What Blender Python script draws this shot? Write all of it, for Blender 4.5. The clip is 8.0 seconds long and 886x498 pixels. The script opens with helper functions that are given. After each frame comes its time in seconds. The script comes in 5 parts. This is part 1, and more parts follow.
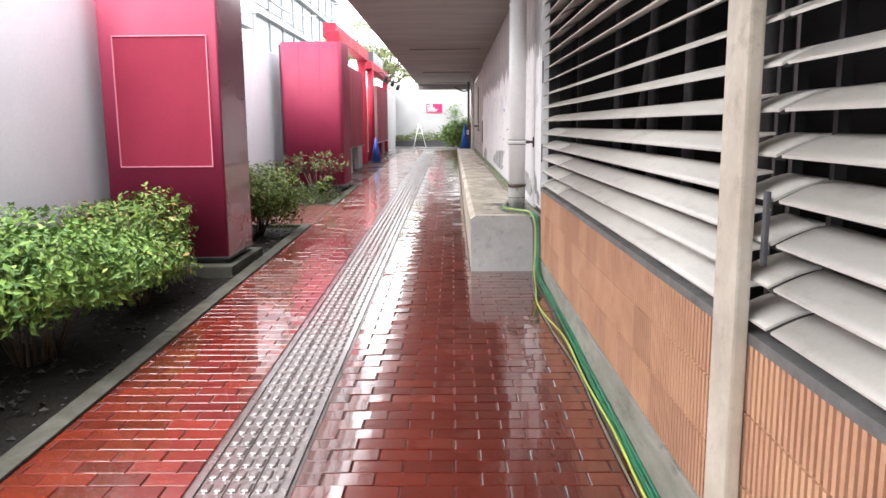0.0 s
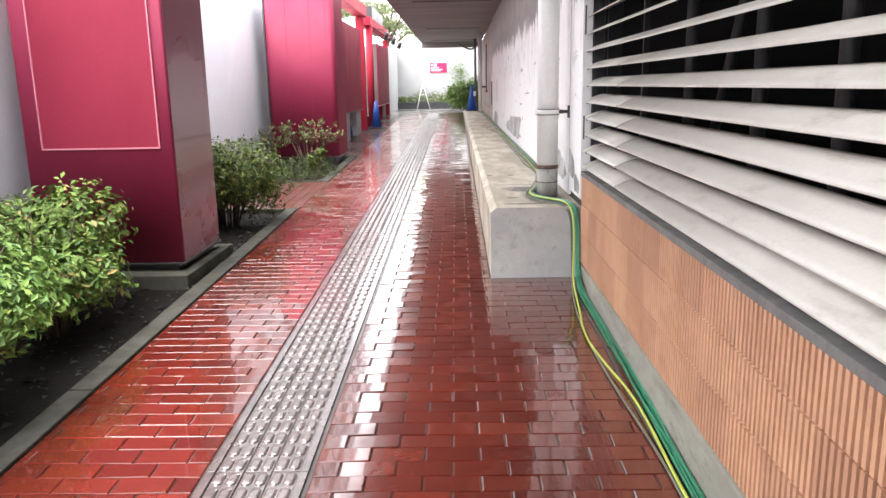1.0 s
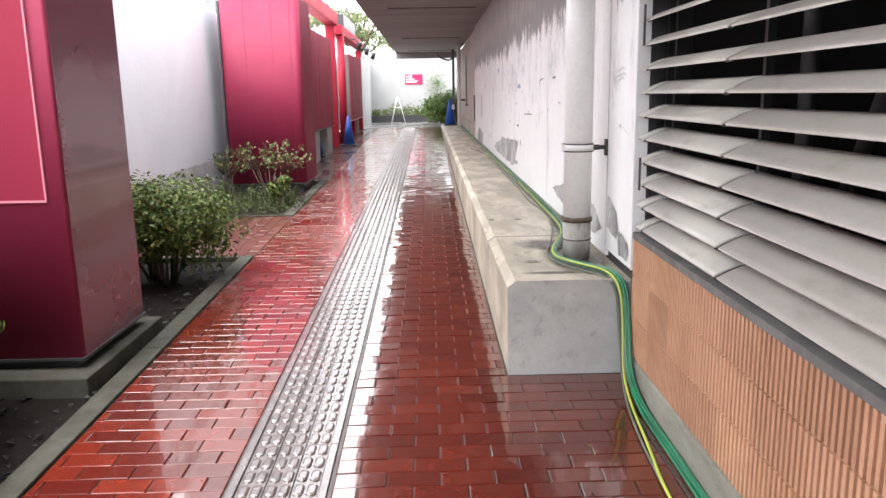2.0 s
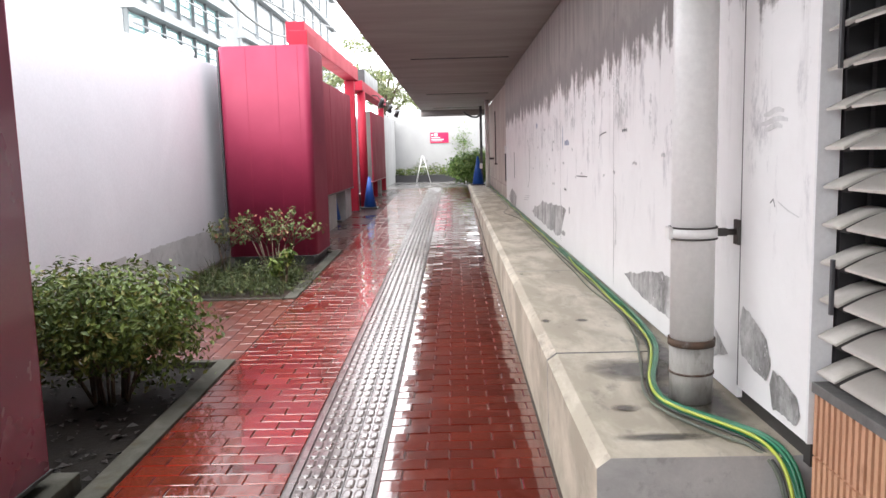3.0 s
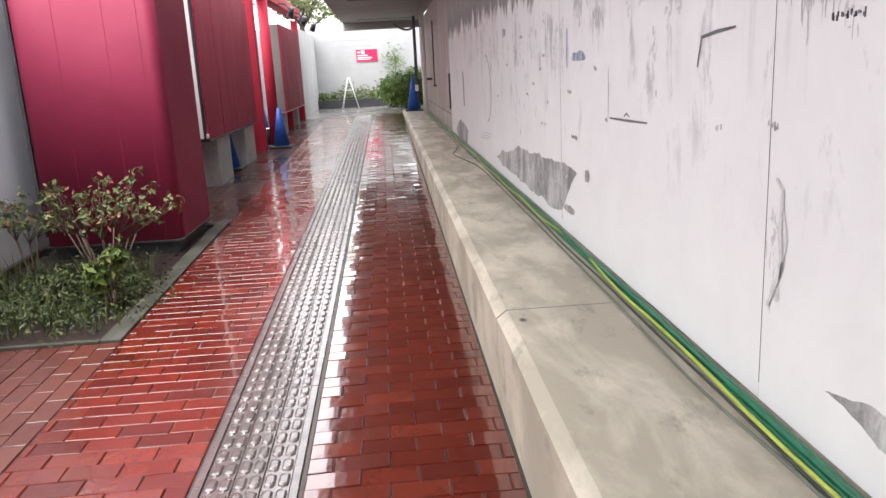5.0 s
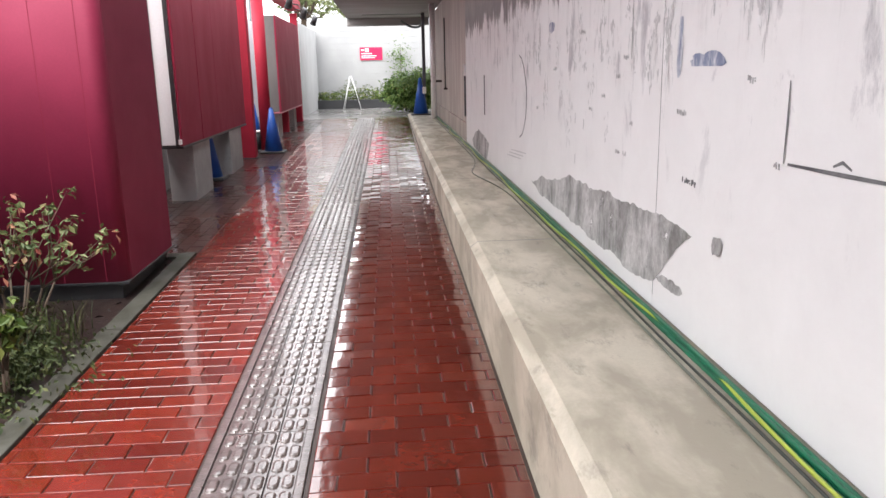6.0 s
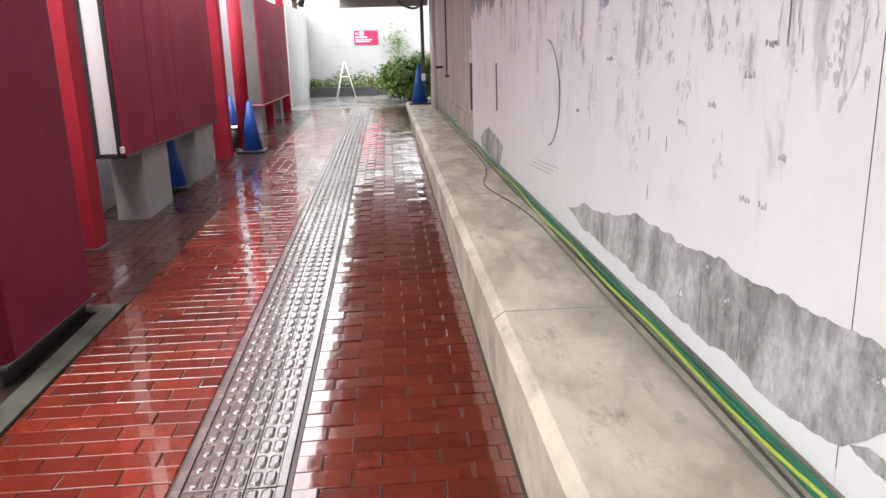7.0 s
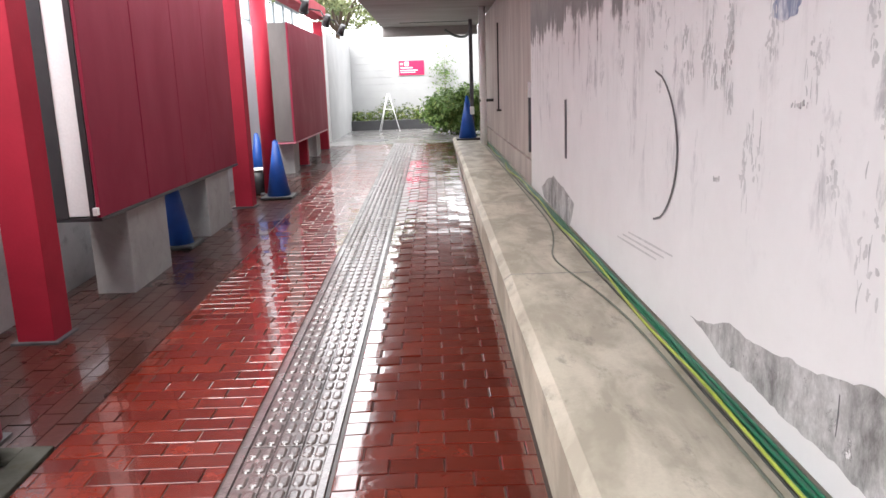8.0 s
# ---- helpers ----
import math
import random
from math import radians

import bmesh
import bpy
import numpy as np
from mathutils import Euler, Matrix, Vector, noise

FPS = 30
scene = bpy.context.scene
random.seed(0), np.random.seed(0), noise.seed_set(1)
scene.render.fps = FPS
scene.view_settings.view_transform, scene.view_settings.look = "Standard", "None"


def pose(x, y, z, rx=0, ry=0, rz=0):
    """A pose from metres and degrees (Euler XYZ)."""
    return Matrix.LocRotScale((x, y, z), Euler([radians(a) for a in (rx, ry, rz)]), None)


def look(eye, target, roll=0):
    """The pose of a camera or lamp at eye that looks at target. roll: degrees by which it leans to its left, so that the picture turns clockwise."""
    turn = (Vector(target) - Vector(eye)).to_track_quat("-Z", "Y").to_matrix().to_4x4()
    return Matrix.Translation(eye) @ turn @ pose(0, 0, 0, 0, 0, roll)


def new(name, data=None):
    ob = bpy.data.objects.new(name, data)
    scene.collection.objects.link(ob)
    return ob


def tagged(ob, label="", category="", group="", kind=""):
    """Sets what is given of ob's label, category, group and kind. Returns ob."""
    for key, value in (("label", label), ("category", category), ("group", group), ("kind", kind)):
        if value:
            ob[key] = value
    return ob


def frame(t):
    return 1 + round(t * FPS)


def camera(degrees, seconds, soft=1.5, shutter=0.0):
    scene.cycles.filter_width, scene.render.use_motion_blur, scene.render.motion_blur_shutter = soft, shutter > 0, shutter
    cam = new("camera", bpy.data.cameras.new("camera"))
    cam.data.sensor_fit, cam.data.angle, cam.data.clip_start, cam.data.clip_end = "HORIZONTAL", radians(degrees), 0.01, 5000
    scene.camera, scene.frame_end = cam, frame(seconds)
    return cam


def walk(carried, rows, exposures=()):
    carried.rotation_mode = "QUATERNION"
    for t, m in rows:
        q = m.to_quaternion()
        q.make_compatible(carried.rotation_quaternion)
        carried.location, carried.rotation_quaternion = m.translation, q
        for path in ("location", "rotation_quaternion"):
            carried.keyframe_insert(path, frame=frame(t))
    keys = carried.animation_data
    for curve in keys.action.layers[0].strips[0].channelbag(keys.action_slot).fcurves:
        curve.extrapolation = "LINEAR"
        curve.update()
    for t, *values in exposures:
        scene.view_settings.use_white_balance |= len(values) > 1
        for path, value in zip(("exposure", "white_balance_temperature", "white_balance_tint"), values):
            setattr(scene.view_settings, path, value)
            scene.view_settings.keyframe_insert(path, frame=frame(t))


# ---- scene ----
cam = camera(60.7, 8.0)
METRES, EYE, TILT, LEAN, TURN = 12.295, 1.5, -1.05, 0.0, 0.8
ROWS = [
    (0.0, 0.0, 0.0, 0.0, -0.07, -8.22, 0.46),
    (0.5, 0.0016, 0.0617, 0.0012, -0.25, -12.77, 1.37),
    (1.0, -0.0043, 0.126, 0.0064, 0.2, -11.18, 1.01),
    (1.2, -0.0077, 0.1497, 0.0096, 1.00, -11.05, 1.09),
    (2.3, -0.0162, 0.2895, 0.0178, -2.50, -9.60, 0.98),
    (2.5, -0.0146, 0.3143, 0.0182, -2.26, -8.38, 1.26),
    (3.0, -0.017, 0.3785, 0.0197, 0.03, -6.16, 1.48),
    (3.5, -0.0164, 0.4402, 0.0201, -0.75, -6.83, 1.31),
    (4.0, -0.0187, 0.5052, 0.0225, 0.24, -9.59, 1.45),
    (4.5, -0.0163, 0.5674, 0.0254, -3.69, -10.39, 2.52),
    (5.0, -0.0115, 0.6307, 0.0277, -5.04, -12.37, 3.05),
    (5.2, -0.0153, 0.6518, 0.0272, -4.66, -12.13, 1.50),
    (6.3, -0.0144, 0.7919, 0.0332, -4.87, -12.48, 1.25),
    (6.5, -0.011, 0.8147, 0.0348, -5.24, -12.98, 1.64),
    (7.0, -0.0081, 0.8763, 0.0362, -4.95, -13.48, 1.65),
    (7.5, -0.0083, 0.9354, 0.0388, -3.6, -12.87, 1.28),
    (8.0, -0.0036, 0.996, 0.0417, -1.48, -11.26, 1.87),
]
EXPOSURES = [(0.0, 2.70), (0.5, 2.78), (1.0, 2.80), (2.5, 2.57), (3.5, 2.41), (5.0, 2.35), (6.5, 2.46), (8.0, 2.68)]
walk(cam, [(t, pose(0, 0, EYE, TILT, LEAN, TURN) @ pose(METRES * x, METRES * y, METRES * z, 90 + pitch, roll, yaw)) for t, x, y, z, yaw, pitch, roll in ROWS], EXPOSURES)

# ---- light ----
world = bpy.data.worlds.new("overcast")
scene.world = world
world.use_nodes = True
wn, wl = world.node_tree.nodes, world.node_tree.links
sky = wn.new("ShaderNodeTexSky")
sky.sky_type, sky.sun_disc = "NISHITA", False
sky.sun_elevation, sky.sun_rotation = radians(62), radians(-60)
sky.air_density, sky.dust_density, sky.ozone_density = 1.0, 4.0, 1.0
grey = wn.new("ShaderNodeHueSaturation")
grey.inputs["Saturation"].default_value = 0.12
wl.new(sky.outputs[0], grey.inputs["Color"])
cloud = wn.new("ShaderNodeMix")
cloud.data_type = "RGBA"
cloud.inputs["Factor"].default_value = 0.6
cloud.inputs["B"].default_value = (9.5, 9.6, 10.0, 1)
wl.new(grey.outputs[0], cloud.inputs["A"])
wl.new(cloud.outputs["Result"], wn["Background"].inputs["Color"])
wn["Background"].inputs["Strength"].default_value = 0.14
sun = new("sun", bpy.data.lights.new("sun", "SUN"))
sun.data.energy, sun.data.angle, sun.data.color = 1.0, radians(40), (1.0, 0.97, 0.93)
sun.matrix_world = look((-6, -4, 14), (0, 2, 0))

# ---- materials ----
def node_mat(name):
    m = bpy.data.materials.new(name)
    m.use_nodes = True
    return m, m.node_tree.nodes, m.node_tree.links, m.node_tree.nodes["Principled BSDF"]


def noise_node(n, l, scale, detail=4.0, rough=0.55, stretch=None, dist=0.0):
    geo = n.new("ShaderNodeNewGeometry")
    mp = n.new("ShaderNodeMapping")
    if stretch:
        mp.inputs["Scale"].default_value = stretch
    l.new(geo.outputs["Position"], mp.inputs["Vector"])
    t = n.new("ShaderNodeTexNoise")
    t.inputs["Scale"].default_value, t.inputs["Detail"].default_value = scale, detail
    t.inputs["Roughness"].default_value, t.inputs["Distortion"].default_value = rough, dist
    l.new(mp.outputs[0], t.inputs["Vector"])
    return t.outputs["Fac"]


def ramp(n, l, fac, a, b, va=0.0, vb=1.0):
    r = n.new("ShaderNodeMapRange")
    r.inputs["From Min"].default_value, r.inputs["From Max"].default_value = a, b
    r.inputs["To Min"].default_value, r.inputs["To Max"].default_value = va, vb
    l.new(fac, r.inputs["Value"])
    return r.outputs["Result"]


def mixc(n, l, fac, a, b, mode="MIX"):
    m = n.new("ShaderNodeMix")
    m.data_type, m.blend_type = "RGBA", mode
    for sock, v in (("Factor", fac), ("A", a), ("B", b)):
        if isinstance(v, (int, float)):
            m.inputs[sock].default_value = v
        elif isinstance(v, tuple):
            m.inputs[sock].default_value = (*v, 1)
        else:
            l.new(v, m.inputs[sock])
    return m.outputs["Result"]


def mathn(n, l, op, a, b):
    m = n.new("ShaderNodeMath")
    m.operation = op
    for i, v in enumerate((a, b)):
        if isinstance(v, (int, float)):
            m.inputs[i].default_value = v
        else:
            l.new(v, m.inputs[i])
    return m.outputs[0]


def bumpn(n, l, p, height, strength, dist=0.01):
    b = n.new("ShaderNodeBump")
    b.inputs["Strength"].default_value, b.inputs["Distance"].default_value = strength, dist
    l.new(height, b.inputs["Height"])
    l.new(b.outputs[0], p.inputs["Normal"])


def surface(name, c1, c2, rough=(0.4, 0.7), scale=3.0, fine=60.0, bump=0.15, metal=0.0, coat=0.0, stretch=None, contrast=(0.35, 0.65), dirt=None, coat_rough=0.08):
    """A plain worn surface: two tones in broad patches, fine grain, uneven gloss."""
    m, n, l, p = node_mat(name)
    broad = noise_node(n, l, scale, 5, 0.6, stretch, 0.4)
    grain = noise_node(n, l, fine, 3, 0.6)
    col = mixc(n, l, ramp(n, l, broad, *contrast), c1, c2)
    if dirt:
        spots = noise_node(n, l, scale * 2.3, 6, 0.7, stretch)
        col = mixc(n, l, ramp(n, l, spots, 0.56, 0.70, 0.0, 0.8), col, dirt)
    col = mixc(n, l, ramp(n, l, grain, 0.3, 0.7, 0.0, 0.22), col, tuple(v * 0.6 for v in c1))
    l.new(col, p.inputs["Base Color"])
    l.new(ramp(n, l, broad, 0.3, 0.7, *rough), p.inputs["Roughness"])
    p.inputs["Metallic"].default_value, p.inputs["Coat Weight"].default_value = metal, coat
    p.inputs["Coat Roughness"].default_value = coat_rough
    if bump:
        bumpn(n, l, p, grain, bump, 0.004)
    return m


def wet_brick(name, c1, c2, c3, wet=1.0, pools=None):
    """Fired brick under a film of rain: each brick its own tone. pools: (x0, x1), beside which water stands; between them the bricks are draining dry."""
    m, n, l, p = node_mat(name)
    oi = n.new("ShaderNodeObjectInfo")
    geo = n.new("ShaderNodeNewGeometry")
    rnd = mathn(n, l, "FRACT", mathn(n, l, "ADD", oi.outputs["Random"], geo.outputs["Random Per Island"]), 0.0)
    col = mixc(n, l, ramp(n, l, rnd, 0.0, 0.85), c1, c2)
    col = mixc(n, l, ramp(n, l, rnd, 0.93, 1.0, 0.0, 0.6), col, c3)
    patch = noise_node(n, l, 0.9, 4, 0.6, None, 0.6)
    grain = noise_node(n, l, 95, 3, 0.6)
    mid = noise_node(n, l, 14, 4, 0.6)
    col = mixc(n, l, ramp(n, l, mid, 0.35, 0.75, 0.0, 0.40), col, tuple(v * 0.6 for v in c1))
    if pools is None:
        film = mathn(n, l, "MULTIPLY", ramp(n, l, patch, 0.62, 0.40, 0.5 * wet, wet), ramp(n, l, mid, 0.30, 0.50, 0.6, 1.0))
        gloss = ramp(n, l, patch, 0.35, 0.68, 0.10 + 0.4 * (1 - wet), 0.26 + 0.4 * (1 - wet))
    else:
        sep = n.new("ShaderNodeSeparateXYZ")
        l.new(geo.outputs["Position"], sep.inputs[0])
        ragged = noise_node(n, l, 1.5, 4, 0.6, (0.7, 1.3, 1), 0.5)
        shift = mathn(n, l, "ADD", mathn(n, l, "MULTIPLY", mathn(n, l, "SUBTRACT", ragged, 0.5), 0.95), mathn(n, l, "MULTIPLY", mathn(n, l, "SUBTRACT", rnd, 0.5), 0.16))
        x = mathn(n, l, "ADD", sep.outputs["X"], shift)
        near = ramp(n, l, mathn(n, l, "SUBTRACT", sep.outputs["X"], mathn(n, l, "MULTIPLY", shift, 0.35)), pools[0] + 0.05, pools[0] - 0.05)
        film = mathn(n, l, "MAXIMUM", near, ramp(n, l, x, pools[1] - 0.03, pools[1] + 0.03))
        film = mathn(n, l, "MAXIMUM", film, ramp(n, l, patch, 0.60, 0.66))
        gloss = ramp(n, l, film, 0.0, 1.0, 0.20, 0.12)
        film = ramp(n, l, film, 0.0, 1.0, 0.22, 1.0)
    l.new(col, p.inputs["Base Color"])
    l.new(gloss, p.inputs["Roughness"])
    p.inputs["IOR"].default_value = 1.42
    l.new(film, p.inputs["Coat Weight"])
    p.inputs["Coat Roughness"].default_value = 0.035
    p.inputs["Coat IOR"].default_value = 1.5
    wave = noise_node(n, l, 22, 2, 0.5)
    bumpn(n, l, p, mathn(n, l, "ADD", wave, mathn(n, l, "MULTIPLY", grain, 0.16)), 0.30, 0.004)
    return m


BRICK = wet_brick("wet_red_brick", (0.082, 0.0110, 0.0068), (0.155, 0.0205, 0.0105), (0.045, 0.0100, 0.0075))
# same brick, half drained; canopy shade darkened into its base tones
BRICK_LANE = wet_brick("half_drained_shaded_brick", (0.066, 0.0105, 0.0068), (0.098, 0.0155, 0.0090), (0.135, 0.026, 0.015), 1.0, (-0.44, -0.02))
BRICK_DRY = wet_brick("damp_red_brick", (0.088, 0.021, 0.013), (0.118, 0.030, 0.019), (0.065, 0.019, 0.013), 0.6)
BRICK_OLD = wet_brick("old_brown_brick", (0.030, 0.0095, 0.0068), (0.048, 0.0140, 0.0095), (0.020, 0.0080, 0.0065), 0.75)
JOINT = surface("wet_joint_sand", (0.035, 0.020, 0.017), (0.018, 0.012, 0.011), (0.3, 0.5), 6, 140, 0.3, coat=0.2)
STEEL = surface("wet_galvanised_steel", (0.115, 0.086, 0.082), (0.050, 0.036, 0.034), (0.22, 0.44), 9, 60, 0.7, metal=0.1, coat=0.8, coat_rough=0.12, dirt=(0.028, 0.020, 0.018))
STEEL.node_tree.nodes["Principled BSDF"].inputs["Coat IOR"].default_value = 1.65
FAR_CONCRETE = surface("pinkish_streaked_concrete", (0.52, 0.445, 0.40), (0.40, 0.34, 0.305), (0.5, 0.75), 2.6, 60, 0.25, dirt=(0.26, 0.22, 0.20), stretch=(1, 1, 0.18), contrast=(0.36, 0.62))
LEDGE_TOP = surface("worn_ledge_concrete", (0.525, 0.478, 0.390), (0.335, 0.300, 0.238), (0.35, 0.65), 2.1, 80, 0.25, dirt=(0.18, 0.16, 0.13), stretch=(2.0, 0.8, 1), coat=0.1, contrast=(0.38, 0.58))
LEDGE_END = surface("grey_cast_end_face", (0.43, 0.43, 0.42), (0.33, 0.33, 0.325), (0.5, 0.75), 4.5, 80, 0.35, dirt=(0.20, 0.20, 0.195), contrast=(0.36, 0.64))
LEDGE_WET = surface("wet_stained_concrete", (0.07, 0.063, 0.052), (0.035, 0.032, 0.028), (0.2, 0.5), 6, 80, 0.25, dirt=(0.11, 0.10, 0.085), coat=0.3)
# the damp dries out unevenly towards the rim of each stain
n_, l_ = LEDGE_WET.node_tree.nodes, LEDGE_WET.node_tree.links
tc_ = n_.new("ShaderNodeTexCoord")
mp_ = n_.new("ShaderNodeMapping")
mp_.inputs["Location"].default_value = (-1.0, -1.0, 0.0)
mp_.inputs["Scale"].default_value = (2.0, 2.0, 0.0)
l_.new(tc_.outputs["Generated"], mp_.inputs["Vector"])
gr_ = n_.new("ShaderNodeTexGradient")
gr_.gradient_type = "SPHERICAL"
l_.new(mp_.outputs["Vector"], gr_.inputs["Vector"])
sum_ = mathn(n_, l_, "ADD", gr_.outputs["Fac"], mathn(n_, l_, "MULTIPLY", noise_node(n_, l_, 11, 5, 0.65), 0.75))
l_.new(ramp(n_, l_, sum_, 0.42, 1.05, 0.0, 0.78), n_["Principled BSDF"].inputs["Alpha"])
KERB = surface("damp_kerb_stone", (0.082, 0.079, 0.067), (0.045, 0.044, 0.034), (0.75, 0.95), 4, 80, 0.4, dirt=(0.050, 0.042, 0.020))
KERB.node_tree.nodes["Principled BSDF"].inputs["Specular IOR Level"].default_value = 0.15
SKIRT = surface("grimy_skirting_concrete", (0.30, 0.29, 0.25), (0.19, 0.185, 0.155), (0.5, 0.8), 3.0, 70, 0.3, dirt=(0.085, 0.085, 0.068), stretch=(1, 0.6, 2))
SOFFIT = surface("soffit_concrete", (0.255, 0.230, 0.220), (0.235, 0.212, 0.203), (0.5, 0.7), 1.2, 40, 0.15, stretch=(0.5, 2.0, 1))
RED = surface("crimson_panel_paint", (0.245, 0.020, 0.056), (0.212, 0.017, 0.048), (0.60, 0.72), 1.3, 70, 0.05)
RED_GLOSS = surface("crimson_gloss_sheet", (0.155, 0.018, 0.048), (0.130, 0.016, 0.042), (0.24, 0.32), 1.0, 60, 0.03, coat=0.55, coat_rough=0.06)
RED_POST = surface("scarlet_post_paint", (0.36, 0.014, 0.036), (0.30, 0.012, 0.030), (0.62, 0.75), 2.0, 60, 0.05)
RED_LINE = surface("pale_pink_edge_trim", (0.62, 0.22, 0.28), (0.55, 0.18, 0.24), (0.3, 0.4), 4, 60, 0.03)
MAROON = surface("matt_maroon_board", (0.255, 0.016, 0.044), (0.225, 0.0135, 0.038), (0.60, 0.75), 1.8, 60, 0.05, stretch=(1, 1, 0.5))
for m_ in (RED, MAROON, RED_POST):
    m_.node_tree.nodes["Principled BSDF"].inputs["Specular IOR Level"].default_value = 0.28
HOARD = surface("white_painted_wall", (0.66, 0.66, 0.705), (0.60, 0.60, 0.645), (0.45, 0.6), 0.9, 50, 0.06)
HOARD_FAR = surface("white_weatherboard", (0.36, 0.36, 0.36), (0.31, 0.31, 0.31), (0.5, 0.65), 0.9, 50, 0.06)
HOARD_BASE = surface("grey_rendered_footing", (0.47, 0.465, 0.475), (0.36, 0.355, 0.365), (0.5, 0.7), 2.5, 60, 0.2, dirt=(0.24, 0.235, 0.235))
WHITE = surface("white_board", (0.80, 0.80, 0.80), (0.74, 0.74, 0.75), (0.4, 0.5), 2, 60, 0.03)
SILL = surface("grey_mortar_sill", (0.17, 0.165, 0.16), (0.11, 0.105, 0.10), (0.6, 0.8), 7, 60, 0.5)
# far board's case: its shaded end darkened in the base colour
CASE = surface("shaded_brown_grey_case", (0.17, 0.15, 0.145), (0.11, 0.098, 0.095), (0.4, 0.6), 2.2, 60, 0.1, stretch=(1, 1, 0.3))
BLACK = surface("black_edge_trim", (0.025, 0.025, 0.028), (0.04, 0.04, 0.042), (0.35, 0.5), 4, 60, 0.05)
# near-black stands in for the lack of light inside the louvred room
DARK = surface("room_gloom_black", (0.010, 0.010, 0.011), (0.016, 0.015, 0.017), (0.6, 0.8), 1.5, 40, 0.05)
DARKGREY = surface("dark_grey_steel", (0.09, 0.09, 0.10), (0.06, 0.06, 0.065), (0.4, 0.6), 4, 60, 0.05, metal=0.3)
SLAT = surface("aged_louvre_enamel", (0.66, 0.625, 0.575), (0.55, 0.515, 0.468), (0.30, 0.48), 2.2, 70, 0.06, dirt=(0.40, 0.365, 0.32), stretch=(1, 0.5, 2))
# near-black colour for the shade in seams, gaps and open joints
GAP_SHADE = surface("shadowed_joint_strip", (0.03, 0.028, 0.026), (0.045, 0.04, 0.038), (0.5, 0.6), 4, 60, 0.05)
POST = surface("cream_cast_post", (0.58, 0.52, 0.43), (0.46, 0.40, 0.32), (0.6, 0.8), 5, 45, 0.5, dirt=(0.34, 0.29, 0.23))
TILE = surface("ribbed_terracotta_tile", (0.62, 0.35, 0.222), (0.48, 0.252, 0.152), (0.45, 0.65), 2.4, 90, 0.25, dirt=(0.42, 0.22, 0.13))
n_, l_ = TILE.node_tree.nodes, TILE.node_tree.links
p_ = n_["Principled BSDF"]
oi_ = n_.new("ShaderNodeObjectInfo")
tone_ = mixc(n_, l_, ramp(n_, l_, oi_.outputs["Random"], 0.55, 1.0, 0.0, 0.5), p_.inputs["Base Color"].links[0].from_socket, (0.62, 0.37, 0.22))
tone_ = mixc(n_, l_, ramp(n_, l_, oi_.outputs["Random"], 0.45, 0.0, 0.0, 0.5), tone_, (0.33, 0.165, 0.105))
l_.new(tone_, p_.inputs["Base Color"])
PVC = surface("white_drain_pvc", (0.85, 0.84, 0.83), (0.78, 0.765, 0.75), (0.25, 0.4), 1.8, 50, 0.05, stretch=(1, 1, 0.4))
RUST = surface("rusty_collar_iron", (0.055, 0.035, 0.025), (0.12, 0.07, 0.045), (0.5, 0.8), 9, 90, 0.3, dirt=(0.30, 0.28, 0.26))
FOOT = surface("flaking_pipe_foot", (0.46, 0.45, 0.42), (0.17, 0.155, 0.14), (0.4, 0.7), 5, 90, 0.3, dirt=(0.09, 0.08, 0.07), stretch=(1, 1, 0.6))
IRON = surface("black_bracket_iron", (0.045, 0.042, 0.040), (0.07, 0.06, 0.055), (0.4, 0.6), 8, 80, 0.2, metal=0.4)
GREEN_HOSE = surface("green_rubber_hose", (0.010, 0.175, 0.085), (0.008, 0.12, 0.06), (0.28, 0.42), 6, 90, 0.05, coat=0.3)
LIME_HOSE = surface("lime_yellow_hose", (0.46, 0.54, 0.075), (0.38, 0.46, 0.06), (0.3, 0.45), 6, 90, 0.05, coat=0.3)
BLACK_HOSE = surface("dark_cable_sheath", (0.03, 0.035, 0.03), (0.05, 0.055, 0.05), (0.35, 0.5), 6, 90, 0.05)
PALE_CABLE = surface("pale_grey_cable", (0.14, 0.16, 0.125), (0.10, 0.115, 0.09), (0.35, 0.5), 6, 90, 0.05)
SOIL = surface("wet_black_soil", (0.008, 0.0068, 0.006), (0.015, 0.0125, 0.0105), (0.7, 0.95), 9, 45, 1.0, dirt=(0.018, 0.015, 0.012))
SOIL.node_tree.nodes["Principled BSDF"].inputs["Specular IOR Level"].default_value = 0.12
CHIP = surface("bark_chip", (0.020, 0.015, 0.012), (0.010, 0.008, 0.007), (0.5, 0.8), 20, 90, 0.3)
ASPHALT = surface("wet_asphalt", (0.20, 0.19, 0.185), (0.13, 0.125, 0.12), (0.18, 0.40), 1.2, 120, 0.3, coat=0.5)
BLUE = surface("blue_cone_plastic", (0.010, 0.085, 0.40), (0.008, 0.065, 0.32), (0.35, 0.5), 5, 60, 0.05)
BARK = surface("grey_brown_bark", (0.11, 0.075, 0.05), (0.07, 0.05, 0.035), (0.7, 0.9), 12, 80, 0.5)
CONC_BLOCK = surface("grey_foundation_concrete", (0.36, 0.35, 0.345), (0.27, 0.26, 0.26), (0.5, 0.7), 2.0, 60, 0.2, dirt=(0.2, 0.19, 0.19))
FASCIA = surface("pale_facade_render", (0.55, 0.56, 0.57), (0.48, 0.49, 0.50), (0.5, 0.7), 0.3, 8, 0.05)
RAIL = surface("grey_facade_rail", (0.16, 0.175, 0.18), (0.12, 0.135, 0.14), (0.4, 0.6), 0.6, 20, 0.05)
